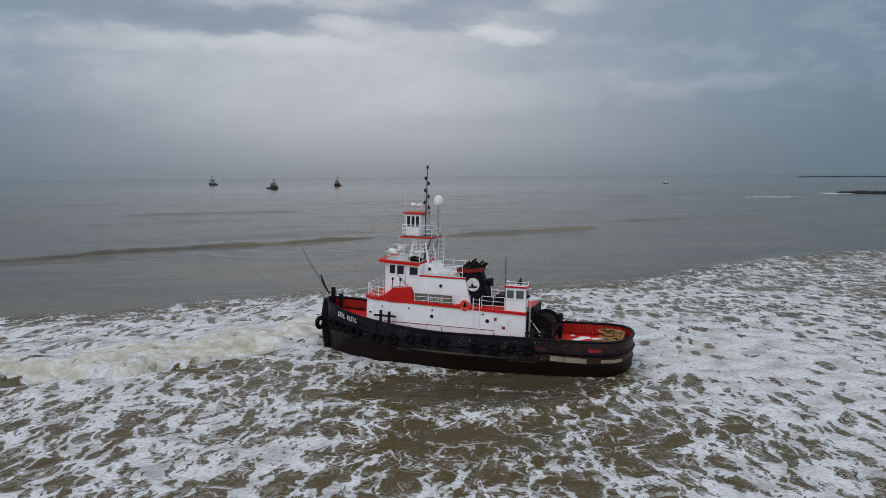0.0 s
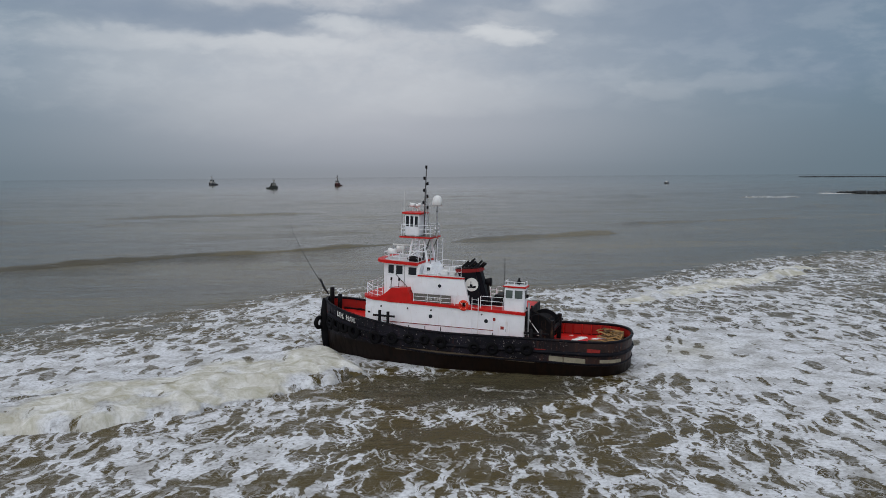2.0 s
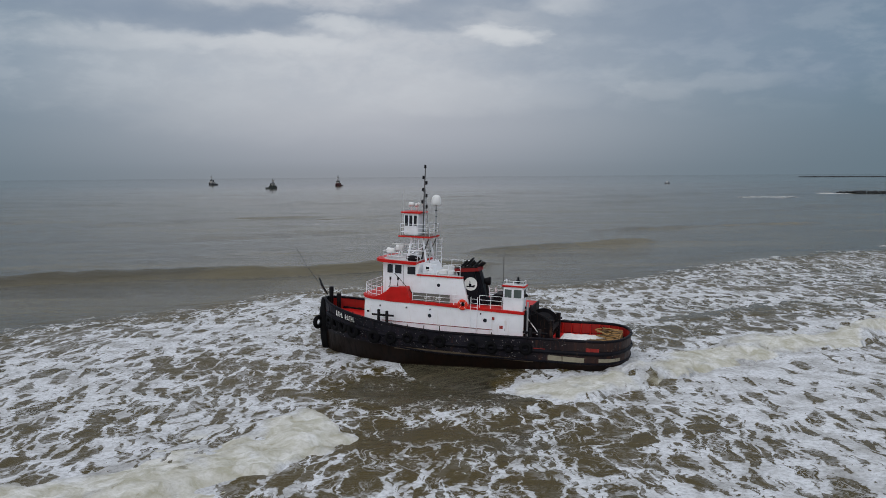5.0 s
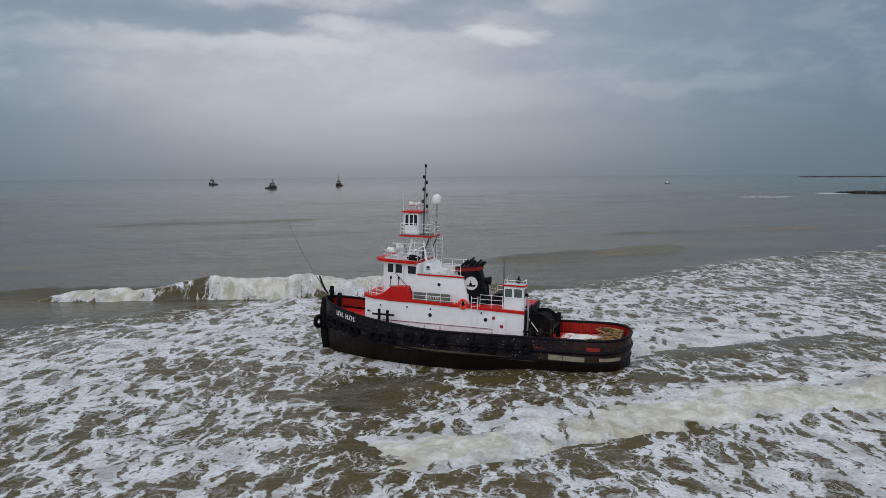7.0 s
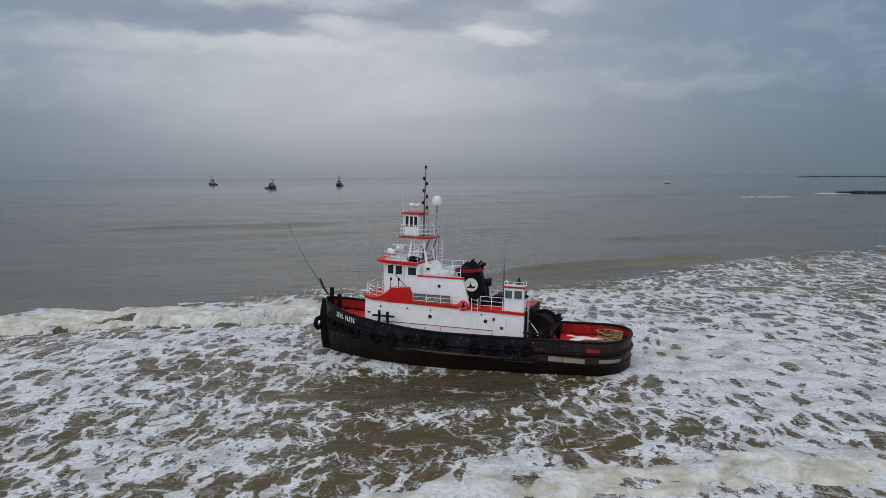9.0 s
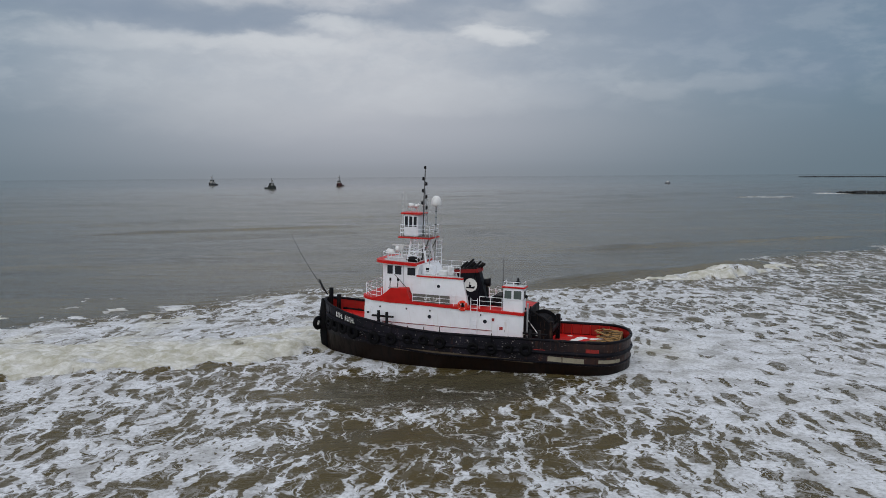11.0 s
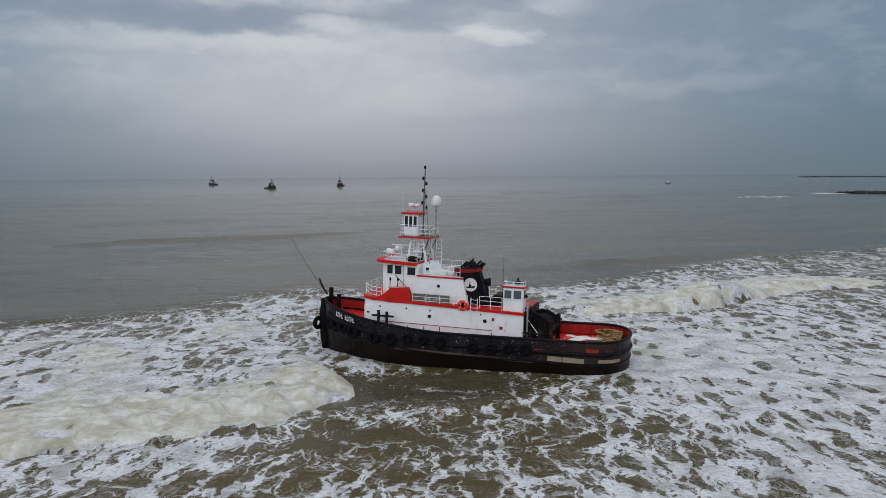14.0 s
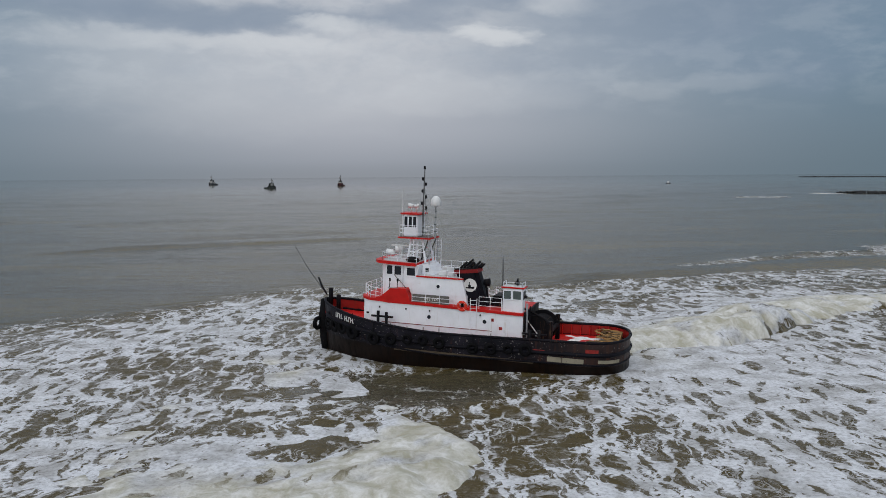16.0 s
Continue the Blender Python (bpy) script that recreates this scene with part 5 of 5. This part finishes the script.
def jetty(name, label, x0, y0, x1, y1, width, height, seed, count):
    """A rubble breakwater: rocks heaped along a line, one mesh of stones."""
    rnd = random.Random(seed)
    bm = bmesh.new()
    a, b = Vector((x0, y0, 0)), Vector((x1, y1, 0))
    side = (b - a).normalized().cross(Vector((0, 0, 1)))
    for i in range(count):
        u, v = rnd.random(), rnd.uniform(-1, 1)
        c = a.lerp(b, u) + side * v * width / 2
        c.z = height * (1 - abs(v) ** 1.5) * rnd.uniform(0.3, 0.9) * min(1.0, 0.25 + u * 8)
        r = width * rnd.uniform(0.10, 0.22)
        m = Matrix.Translation(c) @ Euler((rnd.random() * 6, rnd.random() * 6, rnd.random() * 6)).to_matrix().to_4x4() @ Matrix.Diagonal((r, r * rnd.uniform(0.6, 1), r * rnd.uniform(0.5, 0.9), 1))
        bmesh.ops.create_icosphere(bm, subdivisions=1, radius=1, matrix=m)
    ob = new(name, finish(bm, name, ROCK))
    return tagged(ob, label, "breakwater", kind="stuff")


jetty("breakwater", "low dark rubble breakwater with surf at its tip", 283, 566, 345, 500, 6, 1.7, 5, 330)
jetty("breakwater", "long dark breakwater on the horizon", 1010, 2250, 1260, 1950, 8, 1.6, 6, 300)
# low sea wall along the spine of the far breakwater, and patches of surf by the near one
bm = bmesh.new()
tube(bm, [(1010, 2250, -0.2), (1260, 1950, -0.2)], 1.4, 6)
tagged(new("sea_wall", finish(bm, "sea_wall", ROCK)), "dark concrete spine of the far breakwater", "wall")

# ================= beach behind the view =================
bm = bmesh.new()
gx = [-4500, -900, -200, 0, 200, 900, 4500]
gy = [(-4500, 6), (-300, 4.5), (-90, 4.0), (-50, 1.2), (-20, -0.5), (10, -1.2), (26, -2.5)]
vv = [[bm.verts.new((x, y, z + (0.3 * noise.noise(Vector((x, y, 0))) if -400 < y < -30 else 0))) for x in gx] for y, z in gy]
for a, b in zip(vv, vv[1:]):
    for j in range(len(gx) - 1):
        bm.faces.new((a[j], a[j + 1], b[j + 1], b[j]))
SAND = paint("wet_sand", (0.22, 0.18, 0.13), 0.8, dirt=(0.12, 0.10, 0.07), amount=0.4, scale=0.2, streak=False)
tagged(new("ground", finish(bm, "ground", SAND)), "wet brown sand beach behind the surf", "beach", kind="structure")


# ================= towline =================
def rope_piece(name, a, b, sag, r, label):
    """A length of line from a to b with a sag, built round its first end."""
    a, b = Vector(a), Vector(b)
    pts = [(b - a) * (i / 40) + Vector((0, 0, -4 * sag * (i / 40) * (1 - i / 40))) for i in range(41)]
    ob = new(name, finish(tube(bmesh.new(), pts, r, 5), name, DARK, True))
    ob.matrix_basis = Matrix.Translation(a)
    return tagged(ob, label, "rope", "towline")


BOW_AT = TUG_AT @ Vector((-13.3, -0.2, 4.5))
line_near = rope_piece("towline", BOW_AT, BOW_AT + Vector((-62, 290, 1.0)), 3.2, 0.035, "taut dark towline leading off the bow")
line_far = rope_piece("towline", (-196, 905, 2.2), (-75.5, 372, 1.0), 4.0, 0.07, "dark towline dipping to the sea from the offshore tug")
bm = bmesh.new()
tube(bm, [(0, 0, 0), (-0.55, 0.55, 0.75), (-0.95, 1.2, 1.6)], [0.06, 0.11, 0.08], 8)
chafe = new("chafing_chain", finish(bm, "chafing_chain", DARK, True))
chafe.matrix_basis = Matrix.Translation(BOW_AT)
tagged(chafe, "dark shackled chain at the bow end of the towline", "chain")


def motions():
    walk(backdrop, [(0, pose(0, 0, 0, 0, 0, -0.45)), (8, pose(0, 0, 0, 0, 0, 0.0)), (16, pose(0, 0, 0, 0, 0, 0.55))])
    walk(water, [(0, pose(2.8, 0, 0)), (4, pose(1.3, 0.2, 0)), (8, pose(0.2, -0.3, 0)), (12, pose(-1.3, 0, 0)), (16, pose(-2.8, 0.3, 0))])
    walk(bore_a, [(t, wave_pose(x, y, z, a)) for t, x, y, z, a in ((0, -23, 66, 0, 25), (1.5, -20, 55.5, 0, 25), (3, -19.5, 47, -0.15, 27), (4, -19.5, 40.5, -0.3, 30), (5.5, -14, 32, -0.7, 30), (7, -10, 25, -1.2, 30), (16, -4, 6, -3.0, 30))])
    walk(bore_b, [(t, wave_pose(x, y, z, a)) for t, x, y, z, a in ((0, 36, 119, -1.6, 40), (1.5, 35, 109, -0.6, 40), (3, 33, 93, 0, 40), (4, 30, 76.5, 0, 37), (5.2, 22, 62.5, 0, 31), (6.5, 16, 51.5, 0, 25), (8, 11.6, 43.2, -0.15, 13), (9, 10.5, 38, -0.4, 8), (11, 8, 29, -1.2, 8), (16, 6, 10, -3.0, 8))])
    walk(swell_c, [(t, wave_pose(x, y, z, a)) for t, x, y, z, a in ((0, -52, 172, -0.7, 36), (2, -47, 151, -0.5, 33), (3.5, -44, 137, -0.1, 30), (5.2, -38, 121, 0, 14), (6.5, -33, 109, -0.1, 5), (8, -30, 95, -1.0, 5), (9, -28, 86, -1.4, 8), (12.5, -22, 60, -1.8, 14), (16, -12, 40, -2.6, 20))])
    walk(breaker_c, [(t, wave_pose(x, y, z, a)) for t, x, y, z, a in ((0, -58, 172, -7, 36), (3.5, -46, 139, -6, 30), (5.3, -36, 121, -3.4, 14), (6.3, -27, 112, -0.35, 5), (7, -25, 102, 0, 4), (8, -26, 92.5, -0.2, 5), (9, -27, 83, -1.4, 8), (10.5, -25, 70, -3.4, 10), (16, -12, 40, -7, 20))])
    walk(bore_c, [(t, wave_pose(x, y, z, a, k)) for t, x, y, z, a, k in ((0, -58, 172, -3, 36, 2.5), (5.3, -40, 120, -2.4, 14, 2.5), (7, -31, 101, -1.0, 4, 2.5), (8, -30, 92, -0.1, 5, 2.2), (9, -30, 83, 0, 7, 1.5), (11.3, -25.5, 62.5, 0, 12, 0.35), (12, -24, 59, 0, 13, 0.15), (13, -21, 53.2, 0, 17, 0), (14.5, -20, 43, -0.15, 26, 0), (16, -10.5, 31.5, -0.3, 27, 0))])
    walk(swell_d, [(t, wave_pose(x, y, z)) for t, x, y, z in ((0, 22, 215, -0.4), (7, 28, 152, 0), (9, 30, 136, 0), (11.3, 33, 120, 0), (14.5, 30, 100, -1.1), (16, 30, 84, -1.6))])
    walk(bore_d, [(t, wave_pose(x, y, z, a)) for t, x, y, z, a in ((0, 26, 215, -4, 32), (9, 42, 136, -3.0, 30), (11, 44, 120, -0.8, 29), (12, 41, 112.5, -0.35, 29), (13, 36, 105, -0.1, 29), (14.5, 32, 90, 0, 29), (16, 31, 78, 0, 33))])
    walk(swell_e, [(t, wave_pose(x, y, z, 20)) for t, x, y, z in ((0, 90, 270, -0.25), (8, 72, 205, -0.25), (16, 48, 128, -0.1))])
    walk(swell_f, [(t, wave_pose(x, y, z, 24)) for t, x, y, z in ((0, -95, 330, 0), (8, -70, 255, 0), (16, -48, 180, 0))])
    walk(tug, [(t, Matrix.Translation((0, 0, z)) @ TUG_AT) for t, z in ((0, 0), (4.2, 0.02), (6.4, 0.12), (7.5, 0.05), (8.5, 0), (11.4, -0.03), (13, 0), (16, -0.02))])
    walk(tug_b, [(t, pose(FAR_B[0] + dx, FAR_B[1], 0, r, 0, 138)) for t, dx, r in ((0, 1.0, 1), (4, 0.3, -1.5), (8, -0.8, 1.5), (12, -1.2, -1), (16, -1.5, 1))])
    walk(tug_c, [(t, pose(FAR_C[0] + dx, FAR_C[1], 0, r, 0, 80)) for t, dx, r in ((0, -0.5, 1), (4, 1.0, -1), (8, 2.2, 1), (12, 3.2, -1), (16, 4.4, 1))])
    walk(tug_a, [(t, pose(FAR_A[0], FAR_A[1], 0, r, 0, 76)) for t, r in ((0, 1), (5, -1), (10, 1), (16, -1))])
    walk(boat, [(t, pose(318 + dx, 1130, z, r, 0, 10)) for t, dx, z, r in ((0, 0, -0.2, 3), (3, 1.5, 0.3, -3), (7, 2.2, -0.3, 3), (12, 3, 0.3, -3), (16, 3.5, -0.2, 3))])
    walk(line_near, [(t, Matrix.Translation(BOW_AT) @ pose(0, 0, 0, rx, 0, 0)) for t, rx in ((0, 0.0), (1.5, -0.05), (3.5, -1.1), (5, -1.2), (7, -0.35), (9, -0.6), (12.5, -0.9), (16, -1.2))])
    walk(line_far, [(0, Matrix.Translation((-196, 905, 2.2))), (16, Matrix.Translation((-197.5, 905, 2.2)))])
    walk(chafe, [(t, Matrix.Translation(BOW_AT) @ pose(0, 0, 0, rx, 0, 0)) for t, rx in ((0, 0), (3.5, -22), (7, -4), (9, -14), (12.5, -20), (14.5, -12), (16, -10))])
    walk(spray_stern, [(t, pose(x, y, z)) for t, x, y, z in ((0, 13, 84, -6), (2.0, 13.5, 83, -5), (2.6, 14, 83, -1.8), (3.0, 15.6, 82.5, 0.0), (3.5, 18.5, 81, -0.5), (4.2, 21, 78, -2.8), (5.5, 23, 73, -6), (16, 23, 73, -6))])
    walk(spray_bow, [(t, pose(x, y, z)) for t, x, y, z in ((0, -13, 74, -0.3), (0.6, -13, 73.5, -0.5), (1.5, -13, 73, -1.4), (3, -13, 73, -3), (8, -13, 75, -3), (9.0, -13, 75, -0.9), (9.6, -13, 75, -0.6), (11, -13, 74, -2), (16, -13, 74, -3))])
    walk(deck_foam, [(t, pose(0, 0, z)) for t, z in ((0, -0.02), (2.7, -0.03), (3.2, 0.08), (4.0, 0.07), (6.5, 0.03), (9, 0.0), (12.5, -0.03), (14.5, 0.02), (16, 0.0))])


motions()
